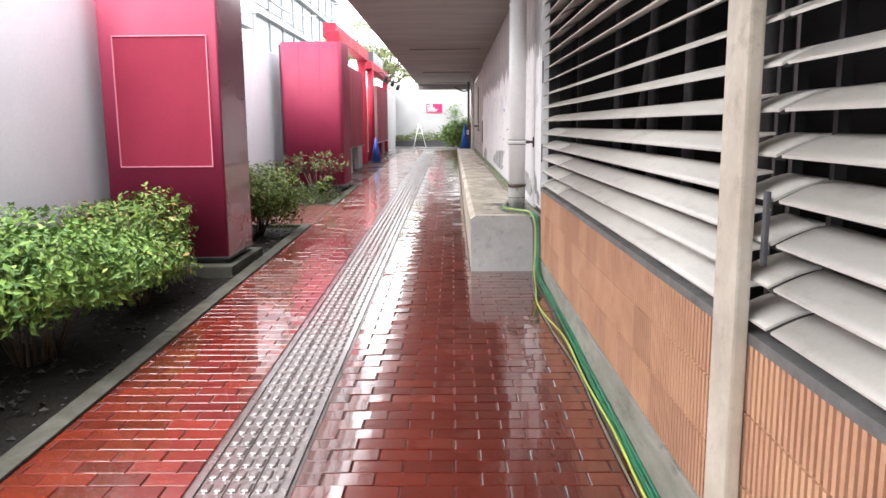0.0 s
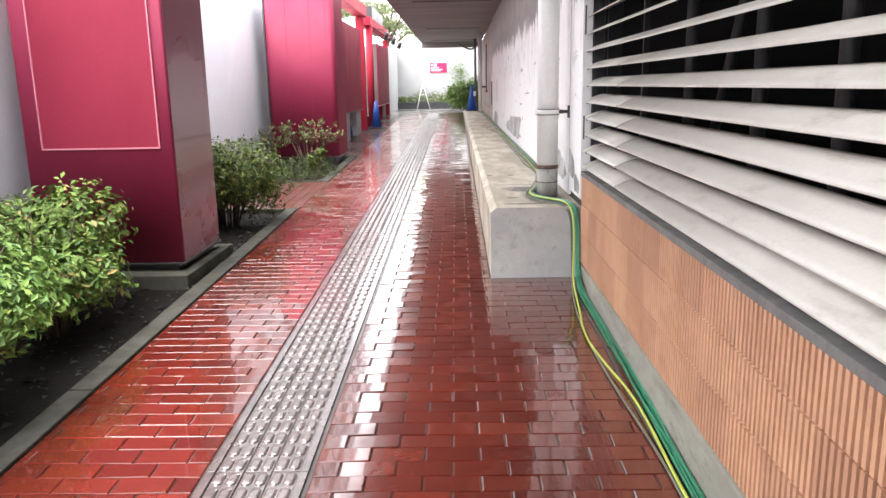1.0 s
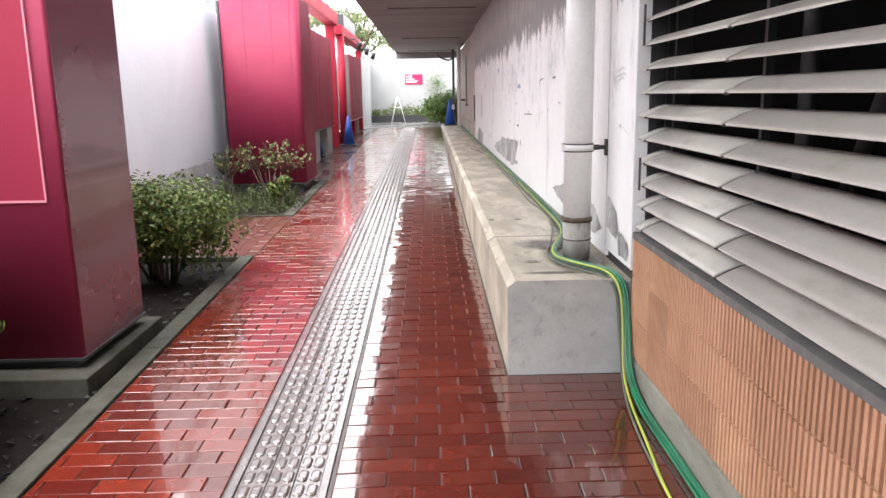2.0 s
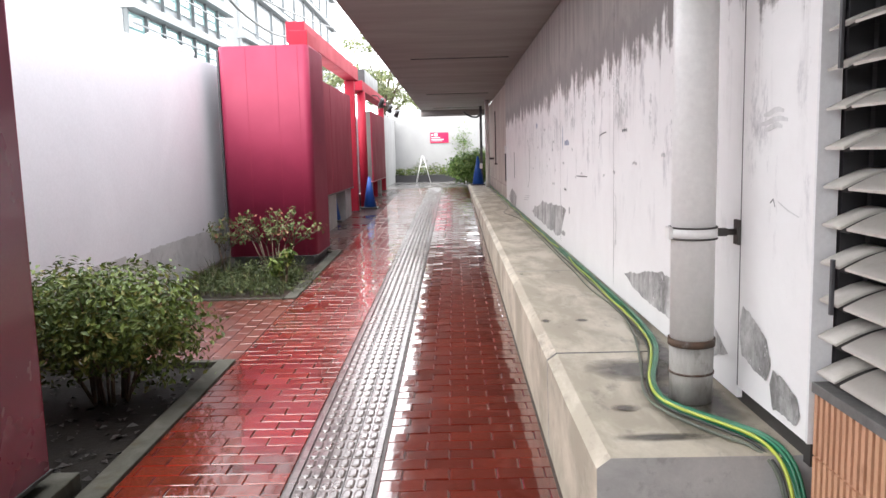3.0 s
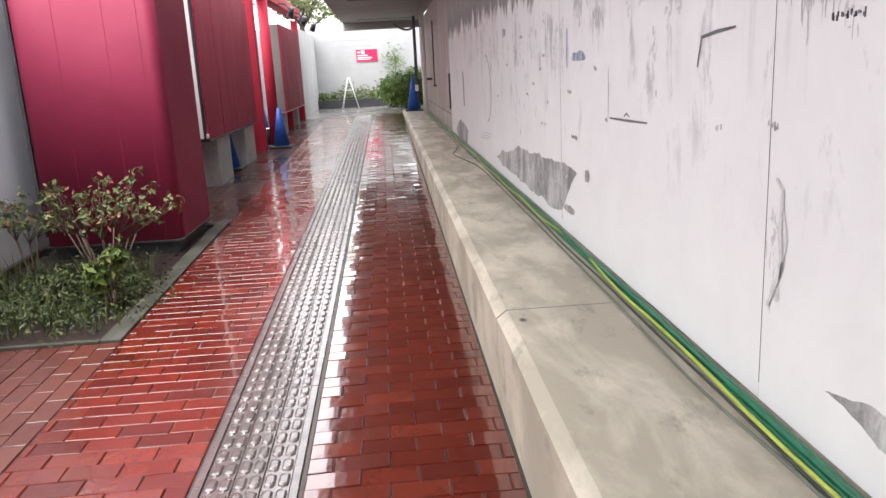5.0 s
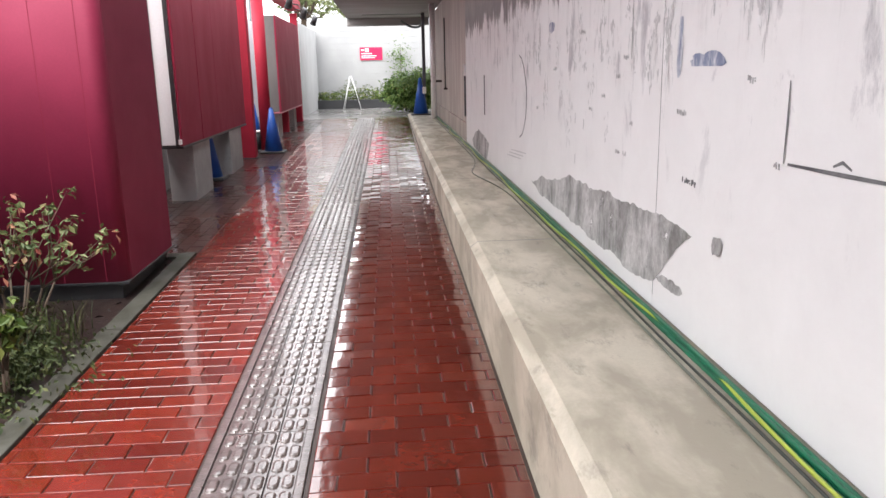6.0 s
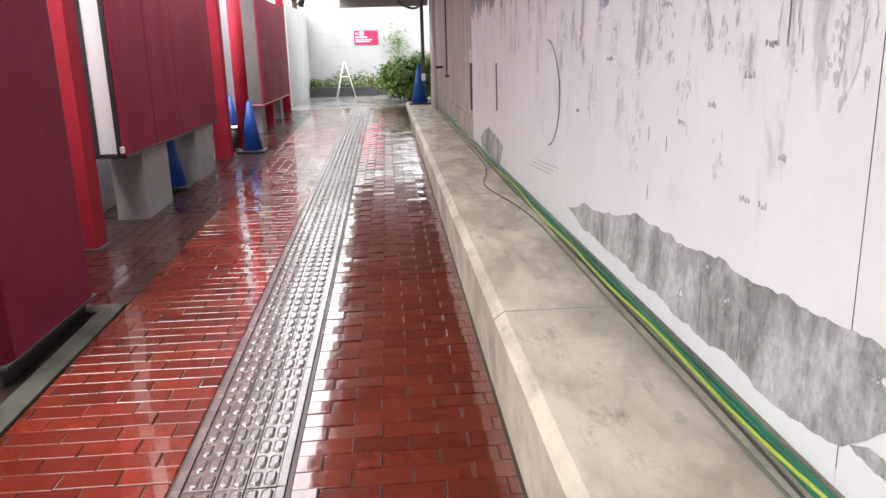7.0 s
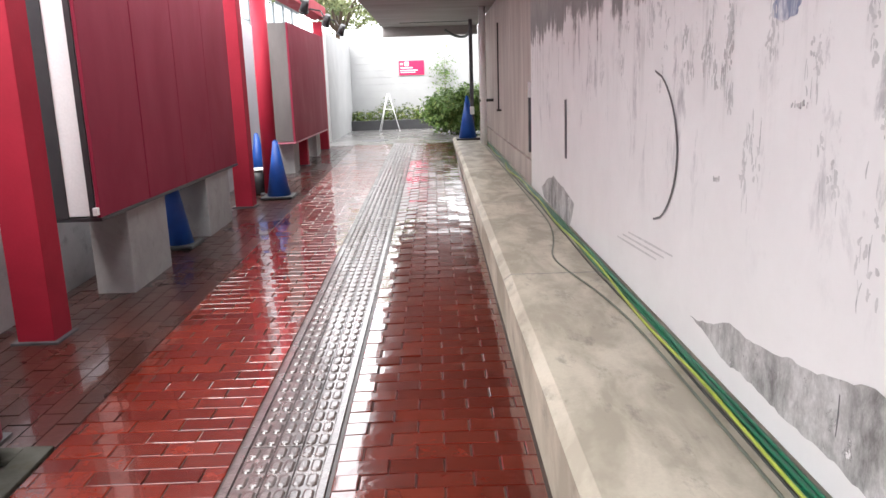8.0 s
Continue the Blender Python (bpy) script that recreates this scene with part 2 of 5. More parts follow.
TOWER = surface("grey_tower_cladding", (0.34, 0.36, 0.37), (0.29, 0.31, 0.32), (0.5, 0.7), 0.3, 8, 0.05)
TOWER_GLASS = surface("tower_window_strip", (0.19, 0.215, 0.225), (0.16, 0.185, 0.195), (0.2, 0.3), 0.5, 8, 0.02)
SIGN_RED = surface("crimson_sign_face", (0.62, 0.015, 0.085), (0.57, 0.012, 0.075), (0.35, 0.45), 3, 60, 0.02)
SIGN_WHITE = surface("white_sign_lettering", (0.80, 0.78, 0.78), (0.74, 0.72, 0.72), (0.4, 0.5), 3, 60, 0.02)
INK = surface("black_ink", (0.09, 0.09, 0.095), (0.19, 0.19, 0.195), (0.5, 0.7), 12, 60, 0.02)
INK_SOFT = surface("worn_grey_ink", (0.40, 0.395, 0.40), (0.70, 0.69, 0.69), (0.5, 0.7), 14, 70, 0.02)
INK_PALE = surface("faded_grey_ink", (0.56, 0.55, 0.55), (0.72, 0.71, 0.71), (0.5, 0.7), 12, 60, 0.02)
INK_BLUE = surface("faded_blue_ink", (0.22, 0.26, 0.38), (0.74, 0.745, 0.77), (0.5, 0.7), 22, 90, 0.02, stretch=(1, 1, 0.4), contrast=(0.42, 0.60))

# grey paint flaked from a white sheet
WASH, n_, l_, p_ = node_mat("grey_ink_wash")
f1 = noise_node(n_, l_, 5.5, 8, 0.74, (1, 1, 0.6), 0.15)
f2 = noise_node(n_, l_, 26, 5, 0.7)
c_ = mixc(n_, l_, ramp(n_, l_, f1, 0.38, 0.60), (0.16, 0.156, 0.152), (0.62, 0.61, 0.605))
c_ = mixc(n_, l_, ramp(n_, l_, f2, 0.40, 0.68, 0.0, 0.55), c_, (0.30, 0.29, 0.285))
l_.new(c_, p_.inputs["Base Color"])
p_.inputs["Roughness"].default_value = 0.6
l_.new(ramp(n_, l_, noise_node(n_, l_, 7.5, 8, 0.75, None, 0.2), 0.345, 0.40), p_.inputs["Alpha"])

# a faded figure brushed on the sheet, dissolving into the white
BLOT, n_, l_, p_ = node_mat("faded_brushwork")
f1 = noise_node(n_, l_, 14, 6, 0.7, (1, 1, 0.35), 0.5)
f2 = noise_node(n_, l_, 40, 4, 0.7, (1, 1, 0.5))
c_ = mixc(n_, l_, ramp(n_, l_, f1, 0.34, 0.52), (0.46, 0.46, 0.47), (0.78, 0.765, 0.76))
c_ = mixc(n_, l_, ramp(n_, l_, f2, 0.60, 0.72, 0.0, 0.4), c_, (0.36, 0.36, 0.38))
l_.new(c_, p_.inputs["Base Color"])
p_.inputs["Roughness"].default_value = 0.5

# mural sheet: white paint below, streaked bare concrete where it has flaked off towards the top
MURAL, n_, l_, p_ = node_mat("white_mural_sheet")
geo_ = n_.new("ShaderNodeNewGeometry")
sep_ = n_.new("ShaderNodeSeparateXYZ")
l_.new(geo_.outputs["Position"], sep_.inputs[0])
flake = noise_node(n_, l_, 2.4, 8, 0.70, (1, 1, 1.1), 0.35)
runs = noise_node(n_, l_, 9.0, 6, 0.68, (1, 1, 0.07))
fine_ = noise_node(n_, l_, 45, 4, 0.65)
edge_ = mathn(n_, l_, "ADD", sep_.outputs["Z"], mathn(n_, l_, "MULTIPLY", mathn(n_, l_, "SUBTRACT", flake, 0.5), 0.75))
edge_ = mathn(n_, l_, "ADD", edge_, mathn(n_, l_, "MULTIPLY", mathn(n_, l_, "SUBTRACT", runs, 0.5), 0.62))
bare = ramp(n_, l_, edge_, 2.16, 2.24, 0.0, 0.90)
marks = mathn(n_, l_, "MULTIPLY", ramp(n_, l_, runs, 0.53, 0.68), ramp(n_, l_, sep_.outputs["Z"], 1.50, 2.15, 0.0, 0.85))
marks = mathn(n_, l_, "MULTIPLY", marks, ramp(n_, l_, flake, 0.42, 0.60))
specks = ramp(n_, l_, fine_, 0.70, 0.76, 0.0, 0.25)
c_ = mixc(n_, l_, ramp(n_, l_, flake, 0.3, 0.7), (0.85, 0.838, 0.835), (0.79, 0.775, 0.772))
figs = noise_node(n_, l_, 4.6, 8, 0.72, (1, 1, 0.42), 0.3)
figs = mathn(n_, l_, "MULTIPLY", ramp(n_, l_, figs, 0.56, 0.66, 0.0, 0.8), ramp(n_, l_, sep_.outputs["Z"], 1.1, 1.7))
c_ = mixc(n_, l_, marks, c_, (0.34, 0.33, 0.33))
c_ = mixc(n_, l_, figs, c_, (0.40, 0.39, 0.41))
c_ = mixc(n_, l_, specks, c_, (0.40, 0.38, 0.37))
stone_ = mixc(n_, l_, ramp(n_, l_, runs, 0.35, 0.65), (0.35, 0.32, 0.295), (0.19, 0.175, 0.165))
grime = mathn(n_, l_, "MULTIPLY", ramp(n_, l_, edge_, 2.20, 2.25), ramp(n_, l_, edge_, 2.52, 2.36))
stone_ = mixc(n_, l_, mathn(n_, l_, "MULTIPLY", grime, 0.65), stone_, (0.10, 0.095, 0.095))
c_ = mixc(n_, l_, bare, c_, stone_)
l_.new(c_, p_.inputs["Base Color"])
p_.inputs["Roughness"].default_value = 0.5
bumpn(n_, l_, p_, flake, 0.12, 0.01)


def leaf_mat(name, a, b, c):
    m, n, l, p = node_mat(name)
    geo = n.new("ShaderNodeNewGeometry")
    r = geo.outputs["Random Per Island"]
    col = mixc(n, l, ramp(n, l, r, 0.0, 0.8), a, b)
    col = mixc(n, l, ramp(n, l, r, 0.86, 0.98), col, c)
    l.new(col, p.inputs["Base Color"])
    p.inputs["Roughness"].default_value = 0.5
    p.inputs["Specular IOR Level"].default_value = 0.25
    return m


LEAF = leaf_mat("azalea_leaf", (0.045, 0.105, 0.022), (0.150, 0.250, 0.050), (0.26, 0.34, 0.08))
LEAF_OLIVE = leaf_mat("olive_leaf", (0.032, 0.060, 0.013), (0.105, 0.145, 0.028), (0.19, 0.175, 0.050))
LEAF_RED = leaf_mat("reddish_leaf", (0.055, 0.085, 0.028), (0.14, 0.15, 0.06), (0.30, 0.09, 0.07))
LEAF_MIX = leaf_mat("turning_leaf", (0.05, 0.11, 0.024), (0.165, 0.245, 0.052), (0.30, 0.22, 0.08))
LEAF_FAR = leaf_mat("sunlit_far_leaf", (0.050, 0.105, 0.022), (0.135, 0.215, 0.050), (0.22, 0.27, 0.08))
# far tree's leaves, haze and backlight lightened into their colour
LEAF_HAZE = leaf_mat("haze_lightened_leaf", (0.095, 0.125, 0.055), (0.20, 0.225, 0.10), (0.26, 0.25, 0.13))
LEAF_WEED = leaf_mat("dull_weed_leaf", (0.028, 0.042, 0.015), (0.075, 0.095, 0.034), (0.15, 0.155, 0.06))

GLASS, n_, l_, p_ = node_mat("green_facade_glass")
p_.inputs["Base Color"].default_value = (0.20, 0.34, 0.34, 1)
p_.inputs["Roughness"].default_value = 0.06
p_.inputs["Coat Weight"].default_value = 0.8

# ---- builders ----
SLOPE, RAMP_END = 0.0217, 28.0


def gz(y):
    """Height of the ramped paving."""
    return SLOPE * min(y, RAMP_END)


def mesh_of(name, bm, material):
    me = bpy.data.meshes.new(name)
    bm.normal_update()
    bm.to_mesh(me)
    bm.free()
    for mt in (material if isinstance(material, (list, tuple)) else (material,)):
        me.materials.append(mt)
    return me


def part(name, bm, material, parent=None, label="", kind=""):
    ob = new(name, mesh_of(name, bm, material))
    if parent is not None:
        ob.parent = parent
        ob.matrix_parent_inverse = parent.matrix_basis.inverted()
    return tagged(ob, label, kind=kind)


def thing(name, place, label, category, group="", kind=""):
    ob = new(name)
    ob.matrix_basis = Matrix.Translation(place)
    ob.empty_display_size = 0.1
    return tagged(ob, label, category, group, kind)


def add_box(bm, x0, x1, y0, y1, z0, z1, bevel=0.0, follow=False):
    """A box, its edges eased; follow: its bottom and top run with the ramp."""
    vs = []
    for z in (z0, z1):
        for x, y in ((x0, y0), (x1, y0), (x1, y1), (x0, y1)):
            vs.append(bm.verts.new((x, y, z + (gz(y) if follow else 0))))
    fs = [bm.faces.new([vs[i] for i in q]) for q in ((3, 2, 1, 0), (4, 5, 6, 7), (0, 1, 5, 4), (1, 2, 6, 5), (2, 3, 7, 6), (3, 0, 4, 7))]
    if bevel:
        es = list({e for f in fs for e in f.edges})
        bmesh.ops.bevel(bm, geom=es, offset=bevel, segments=2, affect="EDGES", profile=0.6)


def box(x0, x1, y0, y1, z0, z1, bevel=0.0, follow=False):
    bm = bmesh.new()
    add_box(bm, x0, x1, y0, y1, z0, z1, bevel, follow)
    return bm


def add_cyl(bm, p, q, r0, r1=None, seg=16, caps=True):
    p, q = Vector(p), Vector(q)
    r1 = r0 if r1 is None else r1
    d = (q - p).normalized()
    a = d.orthogonal().normalized()
    b = d.cross(a)
    rings = []
    for c, r in ((p, r0), (q, r1)):
        rings.append([bm.verts.new(c + r * (math.cos(t) * a + math.sin(t) * b)) for t in (2 * math.pi * i / seg for i in range(seg))])
    for i in range(seg):
        f = bm.faces.new((rings[0][i], rings[0][(i + 1) % seg], rings[1][(i + 1) % seg], rings[1][i]))
        f.smooth = True
    if caps:
        bm.faces.new(rings[0][::-1])
        bm.faces.new(rings[1])


def cyl(p, q, r0, r1=None, seg=16):
    bm = bmesh.new()
    add_cyl(bm, p, q, r0, r1, seg)
    return bm


def tube(name, pts, r, material, label, category, parent=None):
    """A smooth hose or cable through pts."""
    cu = bpy.data.curves.new(name, "CURVE")
    cu.dimensions, cu.bevel_depth, cu.bevel_resolution, cu.resolution_u = "3D", r, 3, 6
    cu.use_fill_caps = True
    sp = cu.splines.new("NURBS")
    sp.points.add(len(pts) - 1)
    for s, p in zip(sp.points, pts):
        s.co = (*p, 1)
    sp.order_u, sp.use_endpoint_u = 3, True
    cu.materials.append(material)
    ob = new(name, cu)
    if parent is not None:
        ob.parent = parent
        ob.matrix_parent_inverse = parent.matrix_basis.inverted()
        return tagged(ob, label)
    return tagged(ob, label, category)


def leaves(n, centre, radii, size, rng, hollow=0.55, lump=0.25, floor=None):
    """A crown of many small folded leaves over an uneven outline."""
    verts, faces = [], []
    cx, cy, cz = centre
    off = Vector((rng.uniform(0, 50), rng.uniform(0, 50), rng.uniform(0, 50)))
    while len(faces) < 2 * n:
        d = Vector((rng.gauss(0, 1), rng.gauss(0, 1), rng.gauss(0, 1))).normalized()
        k = 1 + lump * 2.2 * noise.noise(d * 2.6 + off) + lump * noise.noise(d * 6 + off)
        r = k * (hollow + (1 - hollow) * rng.random() ** 0.6)
        p = Vector((cx + d.x * radii[0] * r, cy + d.y * radii[1] * r, cz + d.z * radii[2] * r))
        if floor is not None and p.z < floor:
            continue
        if noise.noise(p * 5.5 + off) < -0.28:
            continue
        s = size * rng.uniform(0.6, 1.35)
        up = (d + Vector((rng.gauss(0, 0.6), rng.gauss(0, 0.6), 0.6 + rng.gauss(0, 0.4)))).normalized()
        ax = up.cross(Vector((rng.gauss(0, 1), rng.gauss(0, 1), rng.gauss(0, 1)))).normalized()
        side = up.cross(ax)
        i = len(verts)
        verts += [p - ax * s * 0.5, p + side * s * 0.24 + up * s * 0.08, p + ax * s * 0.5 - up * s * 0.06, p - side * s * 0.24 + up * s * 0.08]
        faces += [(i, i + 1, i + 2), (i, i + 2, i + 3)]
    return verts, faces


def leaf_part(name, data, material, parent, label=""):
    me = bpy.data.meshes.new(name)
    me.from_pydata([tuple(v) for v in data[0]], [], data[1])
    me.materials.append(material)
    ob = new(name, me)
    ob.parent = parent
    ob.matrix_parent_inverse = parent.matrix_basis.inverted()
    return tagged(ob, label, kind="stuff")


def shrub(name, base, radii, n, size, material, label, seed, stems=9, lump=0.25, hollow=0.55, lift=0.0, clumps=1):
    """A shrub on the bed: bare stems below a leafy crown."""
    rng = random.Random(seed)
    th = thing(name, base, label, "shrub", "shrubs in the planting beds")
    x, y, z = base
    bm = bmesh.new()
    for i in range(stems):
        a = rng.uniform(0, 6.28)
        s = rng.uniform(0.25, 0.8)
        p = Vector((x + 0.15 * radii[0] * math.cos(a), y + 0.15 * radii[1] * math.sin(a), z - 0.02))
        m = Vector((x + s * 0.5 * radii[0] * math.cos(a), y + s * 0.5 * radii[1] * math.sin(a), z + (lift + radii[2]) * 0.55))
        q = Vector((x + s * radii[0] * math.cos(a), y + s * radii[1] * math.sin(a), z + (lift + radii[2] * 1.7) * rng.uniform(0.75, 1)))
        add_cyl(bm, p, m, 0.010, 0.007, 6)
        add_cyl(bm, m, q, 0.007, 0.003, 6)
        add_cyl(bm, m, m + (q - m).cross(Vector((0, 0, 1))) * 0.35 + Vector((0, 0, 0.14)), 0.005, 0.002, 5)
    part("stem_work", bm, BARK, th, "thin brown woody stems", "stuff")
    vs, fs = [], []
    for c in range(clumps):
        if clumps == 1:
            cc, rr = (x, y, z + lift + radii[2]), radii
        else:
            a = 6.28 * c / clumps + rng.uniform(-0.4, 0.4)
            s = rng.uniform(0.25, 0.60)
            cc = (x + s * radii[0] * math.cos(a), y + s * radii[1] * math.sin(a), z + lift + radii[2] * rng.uniform(0.55, 1.35))
            rr = tuple(v * rng.uniform(0.50, 0.72) for v in radii)
        v, f = leaves(n // clumps, cc, rr, size, rng, hollow, lump, z + 0.03)
        k = len(vs)
        vs += v
        fs += [tuple(i + k for i in t) for t in f]
    leaf_part("foliage", (vs, fs), material, th)
    return th

# ---- ground ----
PATH_L, GRATE_L, GRATE_R, LEDGE_X, WALL_X, LEDGE_Z, LEDGE_Y = -1.87, -1.075, -0.655, 0.16, 0.80, 0.67, 6.98
bm = bmesh.new()
ys = (-300, -60, -8, 0, 6, 12, 18, 24, RAMP_END, 34, 60, 400)
rows_ = [[bm.verts.new((x, y, (gz(max(y, -8)) - 0.14))) for x in (-300, -40, -4, 4, 40, 300)] for y in ys]
for a, b in zip(rows_, rows_[1:]):
    for i in range(5):
        bm.faces.new((a[i], a[i + 1], b[i + 1], b[i]))
tagged(part("ground", bm, ASPHALT), "grey wet asphalt ground round the passage", "ground", kind="structure")

pavement = part("pavement", box(-1.90, 0.82, -4, RAMP_END, -0.12, -0.0065, 0, True), JOINT)
tagged(pavement, "ramped footpath of wet red paving bricks in running bond", "pavement", kind="structure")
side_pavement = part("pavement_side", box(-3.36, -1.90, 9.92, RAMP_END, -0.125, -0.0085, 0, True), JOINT)
tagged(side_pavement, "red brick paving beside the footpath, laid lengthwise", "pavement", kind="structure")
forecourt = part("pavement_far", box(-7, 6, RAMP_END + 0.003, 36, -0.12, -0.003, 0, True), ASPHALT)
tagged(forecourt, "wet grey asphalt forecourt at the end of the footpath", "pavement", kind="structure")

# planting beds
bed = part("planting_bed", box(-3.34, -1.99, -4, 9.875, -0.12, -0.03, 0, True), SOIL)
tagged(bed, "dark wet soil bed with low shrubs", "planting bed", kind="structure")
bed2 = part("planting_bed", box(-3.34, -1.99, 12.065, 15.10, -0.12, -0.02, 0, True), SOIL)
tagged(bed2, "short dark soil bed with weeds and a sparse shrub", "planting bed", kind="structure")
for k, (y0, y1) in enumerate(((-4, -1.01), (-1, 1.99), (2, 4.99), (5, 7.49), (7.5, 9.93), (12.02, 13.49), (13.5, 15.23))):
    kb = part("kerb", box(-1.995, PATH_L - 0.004, y0, y1, -0.12, 0.014, 0.006, True), KERB)
    tagged(kb, "low grey concrete kerb edging the planting bed", "kerb", "bed kerbs", "structure")
for y0, y1 in ((9.88, 9.93), (12.02, 12.06), (15.11, 15.23)):
    kb = part("kerb", box(-3.34, -1.998, y0, y1, -0.12, 0.012, 0.006, True), KERB)
    tagged(kb, "low grey concrete kerb across the end of the bed", "kerb", "bed kerbs", "structure")
rng = random.Random(5)
for b_, y0, y1 in ((bed, -1.0, 9.75), (bed2, 12.2, 15.0)):
    vs, fs = [], []
    for i in range(1500 if b_ is bed else 500):
        x, y = rng.uniform(-3.3, -2.0), rng.uniform(y0, y1)
        z, s, a = gz(y) - 0.028 + rng.uniform(0, 0.02), rng.uniform(0.012, 0.035), rng.uniform(0, 6.28)
        c, d = math.cos(a) * s, math.sin(a) * s
        k = len(vs)
        vs += [(x + c, y + d, z), (x - d * 0.5, y + c * 0.5, z + s * 0.5), (x - c, y - d, z), (x + d * 0.5, y - c * 0.5, z + s * 0.2)]
        fs += [(k, k + 1, k + 2), (k, k + 2, k + 3)]
    leaf_part("bark_chips", (vs, fs), CHIP, b_, "scattered bark chips and crumbs of soil")

# drain cover down the middle of the path
drain = part("drain_channel", box(GRATE_L, GRATE_R, -3, RAMP_END, -0.11, -0.012, 0, True), BLACK)
tagged(drain, "steel trench drain cover with rows of raised oblong studs", "drain cover", kind="structure")


def sloped(x, y, z=0.0):
    return Matrix.Translation((x, y, gz(y) + z)) @ Matrix.Rotation(math.atan(SLOPE), 4, "X")


def add_stud(bm, x, y, z, w, h, t):
    """A raised oblong stud with rounded corners."""
    rings = []
    for k, dz in ((1.0, 0.0), (0.90, t * 0.7), (0.60, t)):
        ring = []
        for cx, cy, a0 in ((1, 1, 0), (-1, 1, 90), (-1, -1, 180), (1, -1, 270)):
            for a in (0, 45, 90):
                r = w * 0.40
                ang = radians(a0 + a)
                ring.append(bm.verts.new((x + k * (cx * (w / 2 - r) + r * math.cos(ang)), y + k * (cy * (h / 2 - r) + r * math.sin(ang)), z + dz)))
        rings.append(ring)
    for a, b in zip(rings, rings[1:]):
        for i in range(12):
            bm.faces.new((a[i], a[(i + 1) % 12], b[(i + 1) % 12], b[i]))
    bm.faces.new(rings[-1])


PLANK = 0.995
bm = bmesh.new()
add_box(bm, -0.0525, 0.0525, 0.002, PLANK - 0.003, -0.012, 0.0, 0.0015)
for i in range(9):
    for sx in (-0.026, 0.026):
        add_stud(bm, sx, 0.055 + i * 0.1105, 0.0, 0.043, 0.092, 0.008)
plank_mesh = mesh_of("cover_plank", bm, STEEL)
bm = bmesh.new()
add_box(bm, -0.017, 0.017, 0.001, PLANK - 0.002, -0.012, 0.002, 0.003)
rim_mesh = mesh_of("rim", bm, STEEL)
for i in range(-2, 28):
    y = 0.25 + i * PLANK
    for k, x in enumerate((-0.975, -0.865, -0.755)):
        ob = new("cover_plank", plank_mesh)
        ob.parent = drain
        ob.matrix_basis = sloped(x, y, rng.uniform(-0.0015, 0.0015)) @ Matrix.Rotation(rng.uniform(-0.004, 0.004), 4, "Y")
    for x in (GRATE_L + 0.024, GRATE_R - 0.030):
        ob = new("rim", rim_mesh)
        ob.parent = drain
        ob.matrix_basis = sloped(x, y, 0.0)

# ---- canopy and right-hand building ----
tagged(part("ceiling", box(-1.35, 0.86, -8, 30.7, 3.10, 3.34, 0.01), SOFFIT), "grey board-marked concrete canopy soffit", "canopy", kind="structure")
tagged(part("beam_end", box(-1.345, 0.84, 30.45, 30.69, 2.90, 3.097, 0.008), SOFFIT), "grey concrete downstand at the end of the canopy", "beam", kind="structure")
for y in (9.5, 16.5, 23.5, 29.2):
    tagged(part("trim", box(-0.9, 0.6, y, y + 0.025, 3.088, 3.104), DARKGREY), "thin dark joint strip under the canopy", "trim", kind="structure")
tagged(part("wall_right", box(0.862, 1.06, 6.965, 30.5, -0.1, 3.098), FAR_CONCRETE), "weathered grey concrete wall behind the mural sheets", "wall", kind="structure")
tagged(part("plinth", box(0.825, 0.860, 20.34, 28.4, 0.3, 0.93, 0.008), FAR_CONCRETE), "pale concrete plinth along the far wall", "trim", kind="structure")
tagged(part("parapet", box(-1.30, 6, -8, 30.4, 3.345, 3.75), FASCIA), "pale rendered parapet above the canopy", "wall", kind="structure")
# closed box, mostly out of view, coloured near-black as the room's gloom
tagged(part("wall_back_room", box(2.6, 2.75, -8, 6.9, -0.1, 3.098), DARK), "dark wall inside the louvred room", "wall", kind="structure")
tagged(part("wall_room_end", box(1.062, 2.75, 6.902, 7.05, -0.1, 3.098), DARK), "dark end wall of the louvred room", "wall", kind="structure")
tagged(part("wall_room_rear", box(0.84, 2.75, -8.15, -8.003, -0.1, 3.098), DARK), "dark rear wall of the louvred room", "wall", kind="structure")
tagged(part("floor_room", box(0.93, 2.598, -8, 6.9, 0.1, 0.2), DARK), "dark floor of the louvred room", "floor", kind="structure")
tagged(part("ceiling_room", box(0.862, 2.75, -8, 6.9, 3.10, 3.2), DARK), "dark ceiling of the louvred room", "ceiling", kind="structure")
for y in (0.4, 1.75, 3.3, 4.4, 5.2, 6.3):
    st = part("room_stanchion", cyl((1.35, y, 0.2), (1.35, y, 3.09), 0.035), DARKGREY)
    tagged(st, "dark grey steel upright behind the louvres", "post", "uprights behind the louvres")
st = part("room_brace", cyl((1.45, 6.3, 0.9), (1.45, 5.5, 2.4), 0.03), DARKGREY)
tagged(st, "dark grey slanting steel brace behind the louvres", "brace")

# ribbed tile dado under the louvres
tile_wall = part("wall_dado", box(0.842, 0.93, -4, 6.90, -0.1, 0.925), TILE)
tagged(tile_wall, "ribbed terracotta tile dado under the louvres", "wall", kind="structure")
tagged(part("baseboard", box(0.790, 0.835, -4, 6.93, -0.1, 0.285, 0.008), SKIRT), "grey concrete skirting at the foot of the dado", "skirting", kind="structure")
tagged(part("window_sill", box(0.797, 0.93, -4, 6.90, 0.908, 0.940, 0.003), SILL), "thin dark grey sill under the louvres", "sill", kind="structure")
TW, TH = 0.30, 0.212
bm = bmesh.new()
